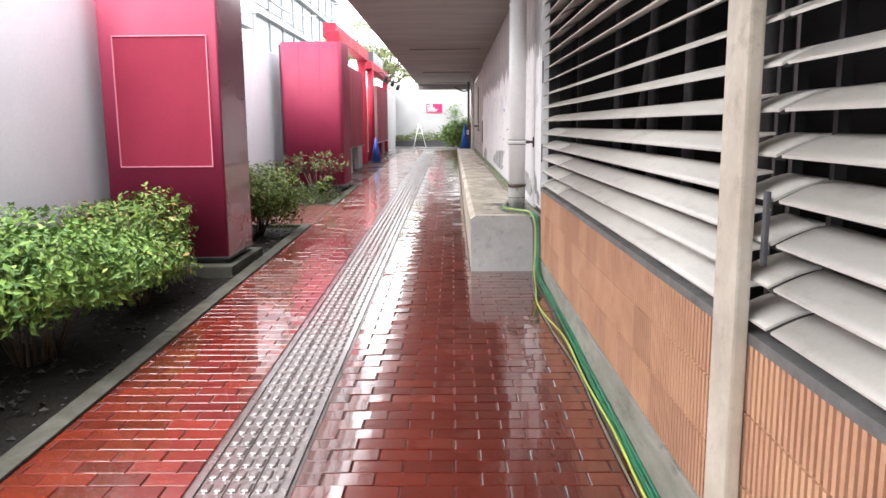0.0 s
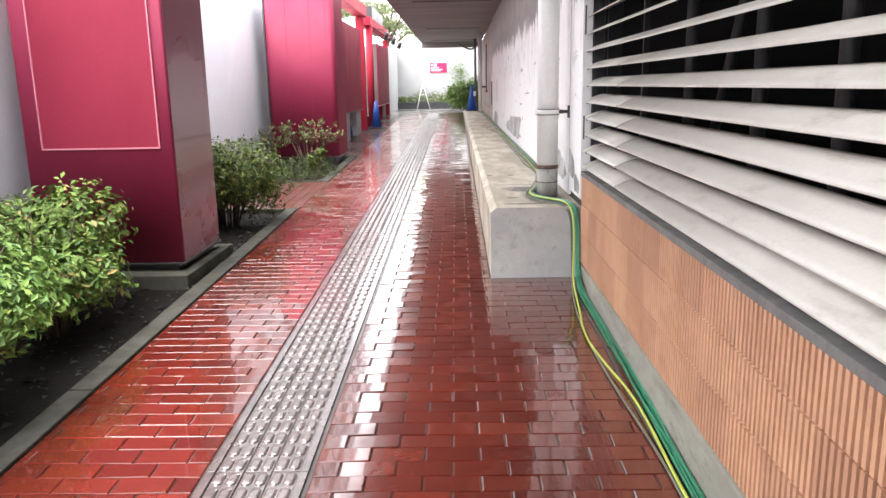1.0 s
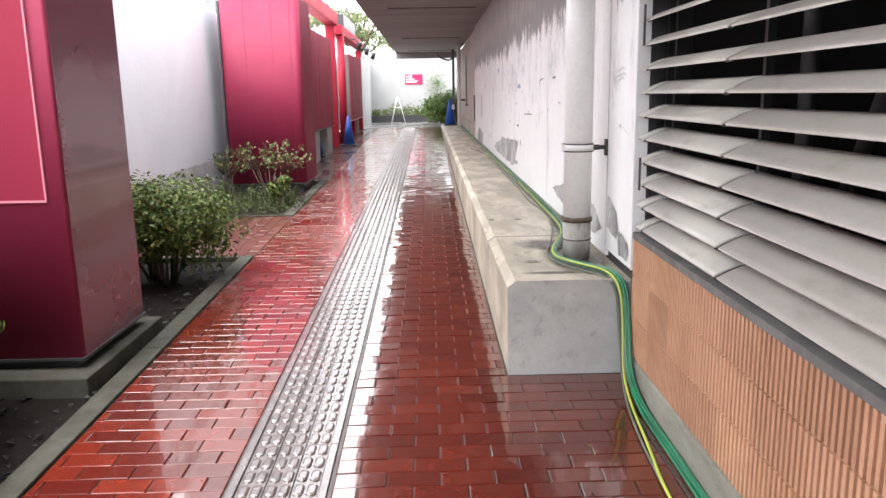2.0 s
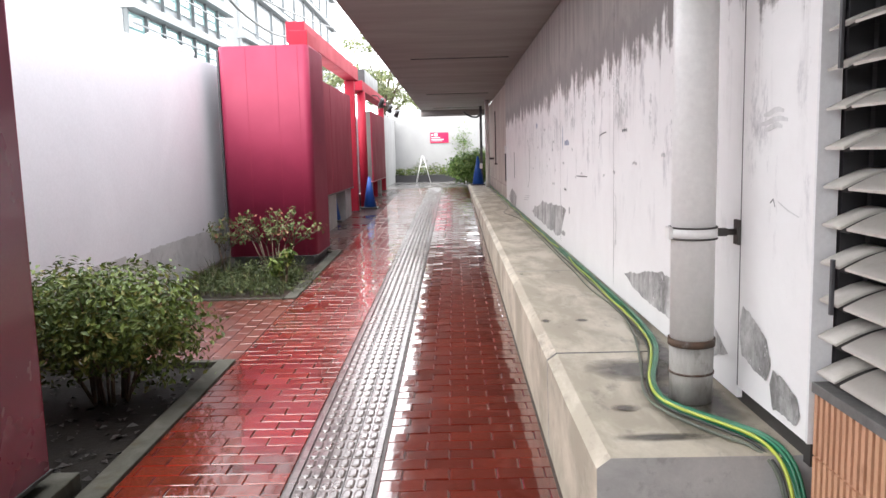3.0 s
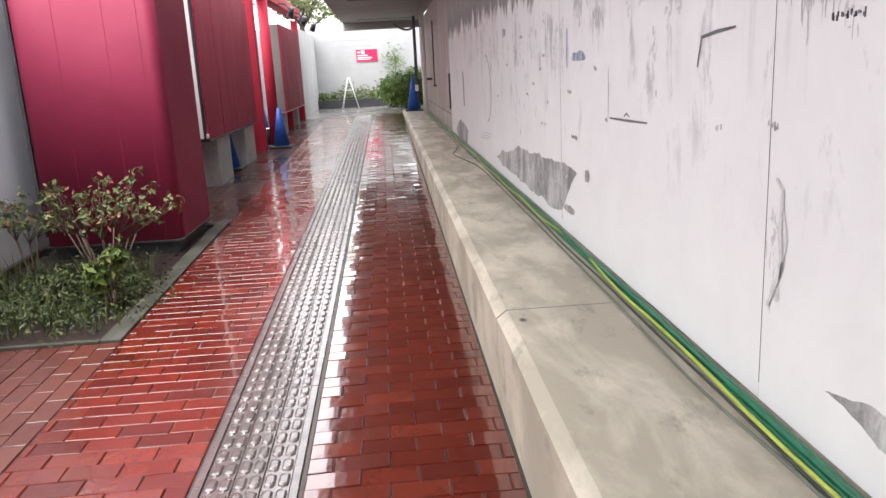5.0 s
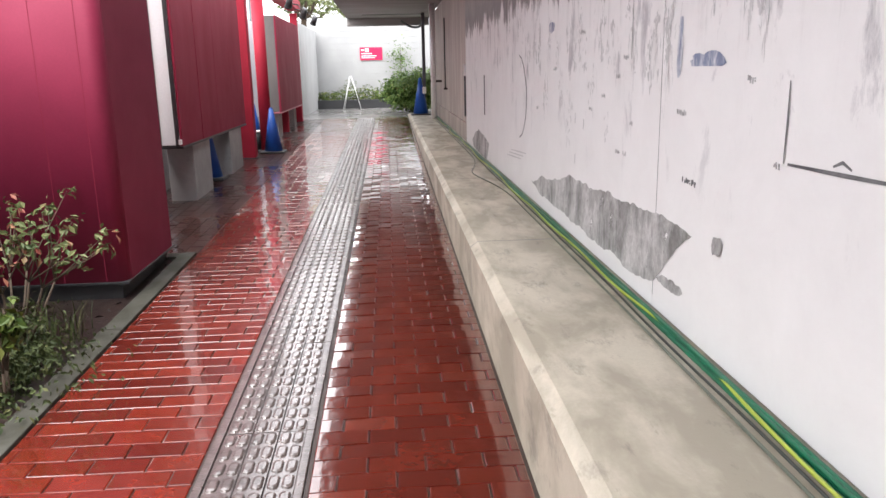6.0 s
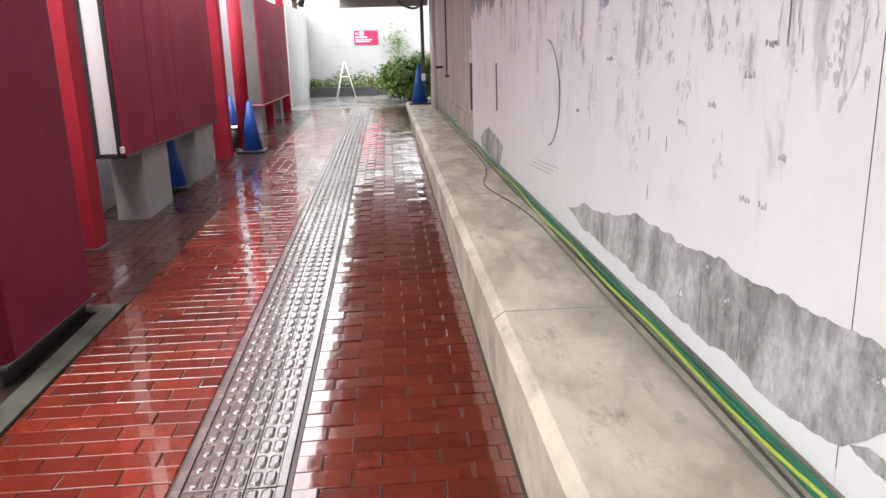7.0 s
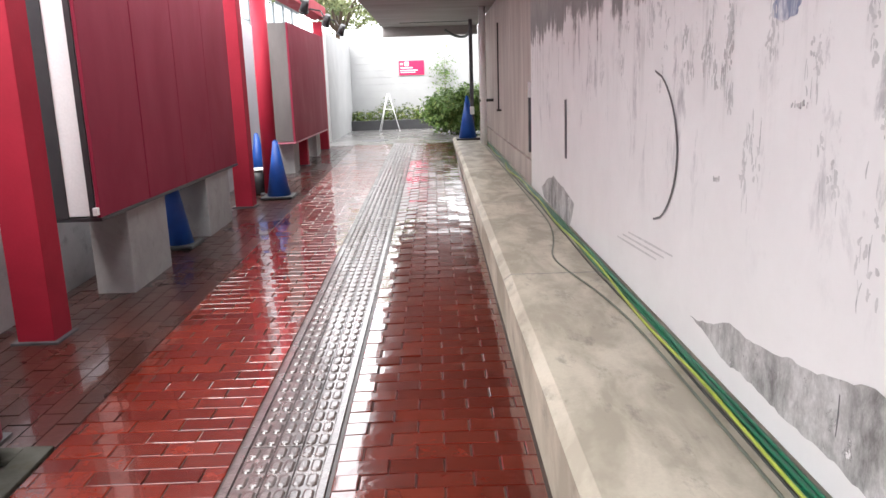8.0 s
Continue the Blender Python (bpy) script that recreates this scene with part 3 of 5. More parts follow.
for i in range(9):
    x0 = -TW / 2 + i * TW / 9
    add_box(bm, -0.021, 0.019, x0, x0 + 0.0180, -TH / 2 + 0.003, TH / 2 - 0.003)
    add_box(bm, 0.016, 0.019, x0 + 0.0180, x0 + TW / 9, -TH / 2 + 0.003, TH / 2 - 0.003)
tile_mesh = mesh_of("tile", bm, TILE)
for j in range(24):
    for k in range(3):
        y, z = 6.90 - TW * (j + 0.5), 0.925 - TH * (k + 0.5)
        ob = new("tile", tile_mesh)
        ob.parent = tile_wall
        ob.matrix_basis = Matrix.Translation((0.8215, y, z))
tagged(part("pillar", box(0.752, 0.796, 1.99, 2.155, -0.05, 3.098, 0.010), POST), "cream cast concrete post between the louvre bays", "post", kind="structure")


# louvre bays
def louvre(y0, y1, cuts, name_label):
    """Curved fixed blades, each in lengths butted with a dark gap, on thin carriers."""
    th = thing("louvre_window", (0.86, (y0 + y1) / 2, 0.95), name_label, "louvre", "louvre bays", "structure")
    edges = [y0, *cuts, y1]
    for k in range(19):
        z = 0.972 + 0.1115 * k
        if z > 3.0:
            break
        for a, b in zip(edges, edges[1:]):
            bm = bmesh.new()
            skew = 0.55 if a == y0 else 0.0
            prof = []
            for i in range(7):
                u = i / 6
                prof.append((0.802 + 0.135 * u, z + 0.052 * math.sin(u * 1.3) / math.sin(1.3) + 0.004))
            low = [(x + 0.002, zz - 0.007) for x, zz in prof]
            ring0 = [bm.verts.new((x, a + 0.016 + skew * (0.937 - x), zz)) for x, zz in prof] + [bm.verts.new((x, a + 0.016 + skew * (0.937 - x), zz)) for x, zz in low[::-1]]
            ring1 = [bm.verts.new((x, b - 0.016, zz)) for x, zz in prof] + [bm.verts.new((x, b - 0.016, zz)) for x, zz in low[::-1]]
            m = len(ring0)
            for i in range(m):
                f = bm.faces.new((ring0[i], ring1[i], ring1[(i + 1) % m], ring0[(i + 1) % m]))
                f.smooth = i not in (6, 13)
            bm.faces.new(ring0[::-1])
            bm.faces.new(ring1)
            bmesh.ops.recalc_face_normals(bm, faces=bm.faces)
            part("slat", bm, SLAT, th)
        # added dark arc below each seam, so that the gap reads as shade
        for c in cuts:
            bm = bmesh.new()
            arc = [[bm.verts.new((x + 0.003, c + s, zz - 0.009 - d)) for x, zz in prof] for s, d in ((-0.03, 0), (0.03, 0), (0.03, 0.004), (-0.03, 0.004))]
            for p, q in zip(arc, arc[1:] + arc[:1]):
                for i in range(6):
                    bm.faces.new((p[i], p[i + 1], q[i + 1], q[i]))
            part("seam_shade_strip", bm, GAP_SHADE, th)
    for c in (y0 + 0.02, *cuts, y1 - 0.02):
        part("carrier", box(0.935, 0.965, c - 0.012, c + 0.012, 0.945, 3.09), BLACK, th, "dark upright carrier behind the blades")
    return th


bay = louvre(2.21, 6.90, (5.78, 6.76), "bay of aged cream curved louvre blades")
for y, z0, z1 in ((6.79, 1.17, 1.33), (6.79, 1.86, 2.05)):
    part("link_bar", box(0.787, 0.797, y - 0.007, y + 0.007, z0, z1, 0.002), DARKGREY, bay, "grey steel link bar")
bay2 = louvre(-3.5, 2.14, (-0.9, 0.88, 1.885), "bay of aged cream curved louvre blades beside the post")
part("link_bar", box(0.785, 0.797, 1.90, 1.922, 1.14, 1.33, 0.002), DARKGREY, bay2, "grey steel link bar")

# mural sheets
MURAL_CUTS = (6.93, 7.505, 9.79, 12.36, 20.30)
mural = thing("wall_mural", (WALL_X, 7, LEDGE_Z), "white painted wall sheets with faded ink drawings", "wall", kind="structure")
sheets = []
for k, (a, b) in enumerate(zip(MURAL_CUTS, MURAL_CUTS[1:])):
    g = 0.002
    sheets.append(part("sheet", box(WALL_X, 0.858, a + g, b - g, 0.735 if k < 1 else 0.69, 3.09, 0.0), MURAL, mural))
for a in MURAL_CUTS[1:-1]:
    w = 0.008 if a < 8 else 0.002
    part("joint", box(WALL_X - 0.0006, 0.83, a - w / 2, a + w / 2, 0.74, 3.08), BLACK, mural, "thin dark joint between the sheets")
part("foot_gap", box(WALL_X + 0.02, 0.858, 9.3, 20.29, LEDGE_Z - 0.02, 0.735), HOARD_BASE, mural, "grey gap under the sheets")
# near-black strip paints the shade of the recess under the near sheets
part("foot_gap", box(WALL_X + 0.02, 0.858, 6.94, 9.298, LEDGE_Z - 0.02, 0.735), GAP_SHADE, mural, "dark gap under the sheets, its shade in the colour")
part("jamb", box(0.870, 1.06, 6.906, 6.960, 0.735, 3.09), BLACK, mural, "dark jamb beside the louvres")
part("corner_bead", box(WALL_X - 0.003, 0.862, 6.915, 6.929, 0.735, 3.09), WHITE, mural, "white edge bead")


def wash(y0, y1, low, high, seed, steps=110):
    """A ragged patch of grey wash on the sheet, between two wavering outlines."""
    bm = bmesh.new()
    prev = None
    for i in range(steps + 1):
        u = i / steps
        y = y0 + (y1 - y0) * u
        w = min(1, 9 * u, 9 * (1 - u))
        lo = low(u) + 0.03 * noise.noise((y * 3.5, seed, 0)) + 0.010 * noise.noise((y * 21, seed, 3)) + 0.005 * noise.noise((y * 51, seed, 6))
        hi = high(u) + 0.05 * noise.noise((y * 2.6, seed, 7)) + 0.012 * noise.noise((y * 17, seed, 9)) + 0.006 * noise.noise((y * 47, seed, 2))
        mid = (lo + hi) / 2
        lo, hi = mid + (lo - mid) * w, mid + (max(hi, lo + 0.01) - mid) * w
        cur = (bm.verts.new((WALL_X - 0.0022 - 0.0004 * seed, y, lo)), bm.verts.new((WALL_X - 0.0022 - 0.0004 * seed, y, hi)))
        if prev:
            bm.faces.new((prev[0], prev[1], cur[1], cur[0]))
        prev = cur
    return part("ink_wash", bm, WASH, mural, "ragged grey ink wash")


wash(11.96, 15.20, lambda u: 0.765 + 1.5 * max(0, 0.14 - u) + 0.03 * u, lambda u: 1.17 - 0.30 * u - 0.035 * math.sin(8 * u), 1.5)
wash(12.02, 12.32, lambda u: 0.815 + 0.02 * u, lambda u: 0.875 - 0.03 * u, 2.5, 24)
wash(11.70, 11.78, lambda u: 1.065, lambda u: 1.115, 8.5, 14)
wash(7.60, 9.45, lambda u: 0.76 + 0.08 * u, lambda u: 0.90 + 0.34 * u - 0.36 * u * u, 3.5)
wash(7.20, 7.49, lambda u: 0.84 + 0.05 * u, lambda u: 0.95 + 0.14 * u, 4.5, 30)
wash(6.97, 7.20, lambda u: 0.77, lambda u: 0.84 + 0.05 * u, 6.1, 20)


def flake(corners, seed):
    """A torn flake of grey sheet: a few corners, their edges wavering."""
    bm = bmesh.new()
    ring = []
    for (y0, z0), (y1, z1) in zip(corners, corners[1:] + corners[:1]):
        for i in range(8):
            y, z = y0 + (y1 - y0) * i / 8, z0 + (z1 - z0) * i / 8
            ring.append(bm.verts.new((WALL_X - 0.0030, y + 0.05 * noise.noise((y * 5, z * 9, seed)), z + 0.02 * noise.noise((y * 6, z * 14, seed + 4)))))
    bm.faces.new(ring)
    bmesh.ops.triangulate(bm, faces=bm.faces[:])
    return part("torn_flake", bm, WASH, mural, "torn flake of bare grey sheet")


flake([(18.75, 0.99), (17.80, 0.89), (17.98, 0.68), (19.35, 0.71), (19.50, 0.80)], 5.5)


def line_on_sheet(pts, w, material, taper=True):
    """One brushed or penned line through pts (y, z), thinning to its ends."""
    bm = bmesh.new()
    last = len(pts) - 1
    prev = None
    for i, (y, z) in enumerate(pts):
        a, b = pts[max(i - 1, 0)], pts[min(i + 1, last)]
        dy, dz = b[0] - a[0], b[1] - a[1]
        k = w * (0.35 + 0.65 * math.sin(math.pi * (i + 0.4) / (last + 0.8)) if taper else 1) / max(math.hypot(dy, dz), 1e-6)
        cur = (bm.verts.new((WALL_X - 0.0035, y - dz * k, z + dy * k)), bm.verts.new((WALL_X - 0.0035, y + dz * k, z - dy * k)))
        if prev:
            bm.faces.new((prev[0], prev[1], cur[1], cur[0]))
        prev = cur
    return part("ink_line", bm, material, mural)


# the tall bowed line, the thick bar beside it, the ruled dash and a few long pen lines
line_on_sheet([(15.78 - 0.03 * u - 0.34 * math.sin(math.pi * min(1, u)) ** 0.55, 1.815 - 0.68 * u) for u in (i / 26 for i in range(27))], 0.013, INK)
line_on_sheet([(18.17, 1.64), (18.16, 1.50), (18.16, 1.35), (18.15, 1.19)], 0.050, INK, False)
line_on_sheet([(11.32, 1.43), (11.05, 1.434), (10.79, 1.44)], 0.006, INK)
line_on_sheet([(11.10, 1.45), (11.06, 1.465), (11.02, 1.45)], 0.005, INK)
line_on_sheet([(10.30, 1.66), (10.27, 1.755), (10.15, 1.768), (10.02, 1.775)], 0.006, INK)
line_on_sheet([(9.74, 1.36), (9.70, 1.33), (9.71, 1.22), (9.69, 1.12), (9.73, 1.04), (9.76, 0.99)], 0.010, INK_PALE)
line_on_sheet([(9.70, 1.30), (9.67, 1.20), (9.70, 1.08)], 0.006, INK_PALE)
for y, z0, z1 in ((13.79, 1.44, 1.38), (13.78, 1.20, 1.14), (13.59, 1.42, 1.36), (14.05, 0.98, 0.86), (13.20, 0.98, 0.78), (12.90, 0.96, 0.80), (18.5, 2.05, 1.78), (11.34, 1.66, 1.43), (12.75, 2.02, 1.74)):
    line_on_sheet([(y, z0), (y, (z0 + z1) / 2), (y + 0.004, z1)], 0.004, INK)
for k in range(3):
    line_on_sheet([(16.2 - 0.38 * q + 0.12 * k, 0.985 - 0.035 * k + 0.02 * q) for q in range(3)], 0.006, INK_PALE)

rng = random.Random(11)


def caption(y, z, n, material=None):
    """A short run of small illegible characters."""
    bm = bmesh.new()
    for k in range(n):
        yy = y - k * 0.017
        for q in range(rng.randint(2, 3)):
            h, w = rng.uniform(0.005, 0.018), rng.uniform(0.0016, 0.0036)
            oy, oz = rng.uniform(-0.005, 0.005), rng.uniform(-0.006, 0.006)
            add_box(bm, WALL_X - 0.0024, WALL_X - 0.0004, yy + oy - w, yy + oy + w, z + oz - h / 2, z + oz + h / 2)
    part("illegible_caption", bm, material or INK, mural)


for y, z, n in ((9.52, 1.77, 8), (9.24, 1.57, 6), (10.14, 1.47, 3), (12.17, 1.53, 6), (12.08, 1.28, 8), (12.96, 1.30, 4), (12.84, 1.30, 3), (12.87, 1.75, 5), (12.98, 1.66, 4), (14.42, 1.70, 6), (13.48, 1.48, 4), (13.23, 1.56, 4), (9.80, 1.50, 4), (13.70, 1.90, 6), (11.6, 1.66, 4), (15.0, 1.42, 4), (8.6, 1.62, 4), (8.15, 1.75, 3), (12.75, 1.45, 3), (11.4, 1.42, 3)):
    caption(y, z, n, INK if n > 6 else INK_SOFT)


def figure(y, z, h, seed, dense=1.0, material=None):
    """A faded standing figure: clusters of short worn dabs, a few thin contour strokes, most of it gone."""
    r = random.Random(seed)
    half = 0.22 * h
    for mat, count, wide, tall in ((material or INK_SOFT, int(7 * dense), (0.0012, 0.0030), (0.10, 0.30)), (INK_PALE, int(22 * dense), (0.002, 0.009), (0.03, 0.16))):
        bm = bmesh.new()
        spots = [(y + r.uniform(-half, half), z + h * r.uniform(-0.45, 0.45)) for q in range(4)]
        for i in range(count):
            cy, cz = r.choice(spots)
            y0, top = cy + r.gauss(0, 0.25 * half), cz + r.gauss(0, 0.10 * h)
            length, w, bend = h * r.uniform(*tall), r.uniform(*wide), r.gauss(0, 0.12 * half)
            prev = None
            for q in range(5):
                u = q / 4
                yy, zz = y0 + bend * math.sin(2.2 * u), top - length * u
                ww = w * (0.25 + math.sin(math.pi * (q + 0.5) / 5) * r.uniform(0.6, 1.0))
                cur = (bm.verts.new((WALL_X - 0.0012 - 0.00004 * i, yy - ww, zz)), bm.verts.new((WALL_X - 0.0012 - 0.00004 * i, yy + ww, zz)))
                if prev:
                    bm.faces.new((prev[0], prev[1], cur[1], cur[0]))
                prev = cur
        part("brush_figure", bm, mat, mural)


for i, (y, z, h, d) in enumerate(((14.32, 1.80, 0.20, 1.0), (13.96, 1.67, 0.09, 1.2), (13.82, 1.72, 0.12, 0.7), (13.61, 1.80, 0.20, 0.9), (13.94, 1.46, 0.34, 0.9), (13.85, 1.86, 0.24, 1.8), (14.68, 1.51, 0.30, 1.6), (12.74, 1.80, 0.24, 1.2), (12.45, 1.76, 0.28, 1.4), (15.10, 1.92, 0.30, 2.0), (14.9, 1.86, 0.32, 2.0), (15.35, 1.95, 0.3, 1.6), (12.30, 1.86, 0.28, 1.4), (12.24, 1.83, 0.30, 1.2), (9.56, 1.96, 0.30, 2.0), (9.68, 1.98, 0.34, 2.0), (9.42, 1.90, 0.22, 1.6), (9.75, 1.14, 0.24, 1.4), (11.6, 2.0, 0.34, 2.0), (11.9, 2.04, 0.3, 1.8), (10.9, 2.06, 0.26, 1.6), (10.5, 1.98, 0.22, 1.4), (8.75, 1.72, 0.16, 1.0), (8.42, 1.78, 0.18, 1.0), (8.18, 1.66, 0.20, 0.9), (13.25, 1.92, 0.3, 1.6), (13.45, 1.62, 0.24, 0.8), (13.15, 1.42, 0.16, 0.8), (14.2, 1.56, 0.22, 0.8), (15.9, 2.0, 0.3, 1.5), (16.4, 1.95, 0.3, 1.4), (12.0, 2.08, 0.24, 1.4), (10.75, 1.72, 0.26, 0.8), (14.55, 1.94, 0.26, 1.4))):
    figure(y, z, h, 100 + i, d)
for i in range(26):
    # the crowd of faded strokes along the top of the sheets
    figure(rng.uniform(8.2, 18.5), rng.uniform(1.80, 2.15), rng.uniform(0.10, 0.26), 300 + i, rng.uniform(0.6, 1.6), INK_PALE)

def blot(y, z, w, h, seed, material=None, flat=0.0):
    """An uneven brushed patch, wider than tall or taller than wide; flat: cuts off its lower side."""
    bm = bmesh.new()
    ring = []
    for i in range(28):
        a = 2 * math.pi * i / 28
        k = 1 + 0.35 * noise.noise((2 * math.cos(a), 2 * math.sin(a), seed * 3.7)) + 0.18 * noise.noise((6 * math.cos(a), 6 * math.sin(a), seed))
        ring.append(bm.verts.new((WALL_X - 0.0021, y + w * k * math.cos(a), z + max(h * k * math.sin(a), -h * (1 - flat)))))
    bm.faces.new(ring)
    bmesh.ops.triangulate(bm, faces=bm.faces[:])
    return part("brushed_patch", bm, material or BLOT, mural)


for i, (y, z, w, h) in enumerate(((13.95, 1.52, 0.022, 0.05), (13.84, 1.84, 0.035, 0.09), (12.76, 1.78, 0.028, 0.09), (12.46, 1.74, 0.03, 0.10), (9.72, 1.14, 0.016, 0.08), (10.15, 2.04, 0.08, 0.025), (15.3, 1.90, 0.03, 0.08), (11.7, 2.02, 0.05, 0.06))):
    blot(y, z, w, h, 40 + i * 1.37)
blot(11.92, 1.712, 0.15, 0.040, 71.3, INK_BLUE, 0.75)
blot(12.17, 1.77, 0.030, 0.11, 74.3, INK_BLUE)
blot(14.50, 1.97, 0.09, 0.035, 78.3, INK_BLUE)
for z, w in ((1.765, 0.16), (1.735, 0.22), (1.715, 0.14)):
    line_on_sheet([(7.23 + w * (u - 0.5), z + 0.008 * math.sin(5 * u)) for u in (0, 0.25, 0.5, 0.75, 1)], 0.010, INK_PALE)
line_on_sheet([(7.18, 1.47), (7.10, 1.445), (7.02, 1.43)], 0.003, INK_PALE)
line_on_sheet([(7.24, 1.46), (7.215, 1.475), (7.20, 1.45)], 0.004, INK)

# ---- concrete ledge ----
ledge = thing("wall_ledge", (0.48, 7, gz(7)), "low pale concrete ledge with a chamfered edge along the wall", "ledge", kind="structure")
cuts = (LEDGE_Y, 8.27, 10.85, 13.82, 16.6, 19.4, 22.2, 25.0, 28.6)
for a, b in zip(cuts, cuts[1:]):
    bm = bmesh.new()
    c, lo = 0.034, -0.1
    n_cut = 8
    prof = [(WALL_X + 0.05, None), (LEDGE_X + 0.006, None), (LEDGE_X, LEDGE_Z - c), (LEDGE_X + 0.046, LEDGE_Z), (WALL_X + 0.05, LEDGE_Z)]
    rings = []
    for i in range(n_cut + 1):
        y = a + (0.018 if a == 8.27 else 0.006) + (b - a - (0.024 if a == 8.27 else 0.012)) * i / n_cut
        wob = 0.0035 * noise.noise((y * 3.1, 4.2, 0))
        rings.append([bm.verts.new((x + (wob if j in (1, 2, 3) else 0), y, (gz(y) + lo) if z is None else z + (wob if j in (2, 3) else 0))) for j, (x, z) in enumerate(prof)])
    for p, q in zip(rings, rings[1:]):
        for j in range(5):
            bm.faces.new((p[j], q[j], q[(j + 1) % 5], p[(j + 1) % 5]))
    end = bm.faces.new(rings[0][::-1])
    end.material_index = 1
    bm.faces.new(rings[-1])
    bmesh.ops.recalc_face_normals(bm, faces=bm.faces)
    part("ledge_block", bm, (LEDGE_TOP, LEDGE_END), ledge)
# near-black core stands in for shade down the open joints
part("joint_fill", box(LEDGE_X + 0.035, 0.84, LEDGE_Y + 0.1, 28.5, 0.3, LEDGE_Z - 0.05), GAP_SHADE, ledge, "dark open joints between the blocks")



def stain(x, y, rx, ry, seed, lift):
    """A damp stain with an uneven outline on the ledge."""
    bm = bmesh.new()
    ring = []
    for i in range(40):
        a = 2 * math.pi * i / 40
        k = 1 + 0.45 * noise.noise((1.6 * math.cos(a), 1.6 * math.sin(a), seed)) + 0.22 * noise.noise((5 * math.cos(a), 5 * math.sin(a), seed * 2))
        ring.append(bm.verts.new((min(x + rx * k * math.cos(a), 0.798), max(y + ry * k * math.sin(a), LEDGE_Y + 0.01), LEDGE_Z + lift)))
    bm.faces.new(ring)
    bmesh.ops.triangulate(bm, faces=bm.faces[:])
    return part("damp_stain", bm, LEDGE_WET, ledge, "dark damp stain")


stain(0.64, 7.55, 0.22, 0.42, 3.1, 0.0022)
stain(0.74, 7.95, 0.11, 1.15, 4.2, 0.0030)
stain(0.58, 8.00, 0.26, 0.19, 2.7, 0.0040)
stain(0.40, 7.16, 0.20, 0.045, 7.7, 0.0022)
stain(0.36, 7.46, 0.06, 0.05, 7.1, 0.0048)
stain(0.24, 8.99, 0.035, 0.05, 5.3, 0.0022)
stain(0.45, 8.99, 0.045, 0.04, 6.4, 0.0022)

stain(0.25, 10.70, 0.022, 0.03, 8.1, 0.0022)

# ---- drainpipe ----
pipe = thing("drainpipe", (0.635, 7.55, LEDGE_Z), "white plastic drainpipe with a rusty iron foot collar", "drainpipe")
part("pipe", cyl((0.635, 7.55, 0.86), (0.635, 7.55, 3.098), 0.082, seg=32), PVC, pipe)
bm = cyl((0.635, 7.55, LEDGE_Z + 0.001), (0.635, 7.55, 0.895), 0.080, 0.084, seg=32)
part("foot", bm, FOOT, pipe, "stained and flaking foot of the pipe")
bm = cyl((0.635, 7.55, 0.895), (0.635, 7.55, 0.922), 0.0895, seg=32)
part("collar", bm, RUST, pipe, "dark rusty collar")
part("collar", cyl((0.635, 7.55, 0.785), (0.635, 7.55, 0.793), 0.086, seg=32), RUST, pipe, "dark rusty collar")
bm = cyl((0.635, 7.55, 1.315), (0.635, 7.55, 1.350), 0.0895, seg=32)
add_box(bm, 0.535, 0.552, 7.52, 7.58, 1.310, 1.356, 0.003)
clamp = part("clamp", bm, PVC, pipe, "pipe clamp")
for z in (1.311, 1.353):
    part("wire", cyl((0.635, 7.55, z - 0.003), (0.635, 7.55, z + 0.003), 0.0908, seg=32), IRON, clamp, "dark clamp wire")
bm = bmesh.new()
add_cyl(bm, (0.715, 7.53, 1.333), (0.795, 7.52, 1.333), 0.012, seg=10)
add_box(bm, 0.72, 0.755, 7.515, 7.545, 1.318, 1.348, 0.003)
add_box(bm, 0.786, 0.7985, 7.495, 7.545, 1.285, 1.38, 0.003)
part("bracket", bm, IRON, clamp, "black iron wall bracket")


# ---- hoses along the ledge ----
def hose_line(off_y, lift, seed, amp):
    """From the far ledge along the wall, round the pipe foot, over the ledge end and away along the skirting."""
    pts = []
    y = 27.5
    while y > 8.7:
        pts.append((0.745 - off_y + amp * noise.noise((y * 0.8, seed, 0)), y, LEDGE_Z + lift))
        y -= 0.45
    pts += [(0.71 - off_y * 0.8, 8.4, LEDGE_Z + lift), (0.62 - off_y * 0.8, 8.05, LEDGE_Z + lift), (0.525 - off_y * 0.5, 7.75, LEDGE_Z + lift), (0.50 - off_y * 0.5, 7.52, LEDGE_Z + lift), (0.55 - off_y * 0.5, 7.38, LEDGE_Z + lift), (0.66 - off_y, 7.22, LEDGE_Z + lift), (0.73 - off_y, 7.05, LEDGE_Z + lift + 0.01), (0.765 - off_y, 6.93, LEDGE_Z + lift - 0.05), (0.765 - off_y, 6.86, 0.45), (0.745 - off_y, 6.74, 0.24), (0.74 - off_y, 6.5, gz(6.5) + lift)]
    y = 6.1
    while y > -3:
        pts.append((0.755 - off_y + 1.3 * amp * noise.noise((y * 0.9, seed, 2)), y, gz(y) + lift))
        y -= 0.4
    return pts


def lime_line(pts):
    """The lime hose bows out on the paving, away from the bundle."""
    return [(x - 0.11 * math.exp(-((y - 5.5) / 0.75) ** 2) if z < 0.3 else x, y, z) for x, y, z in pts]


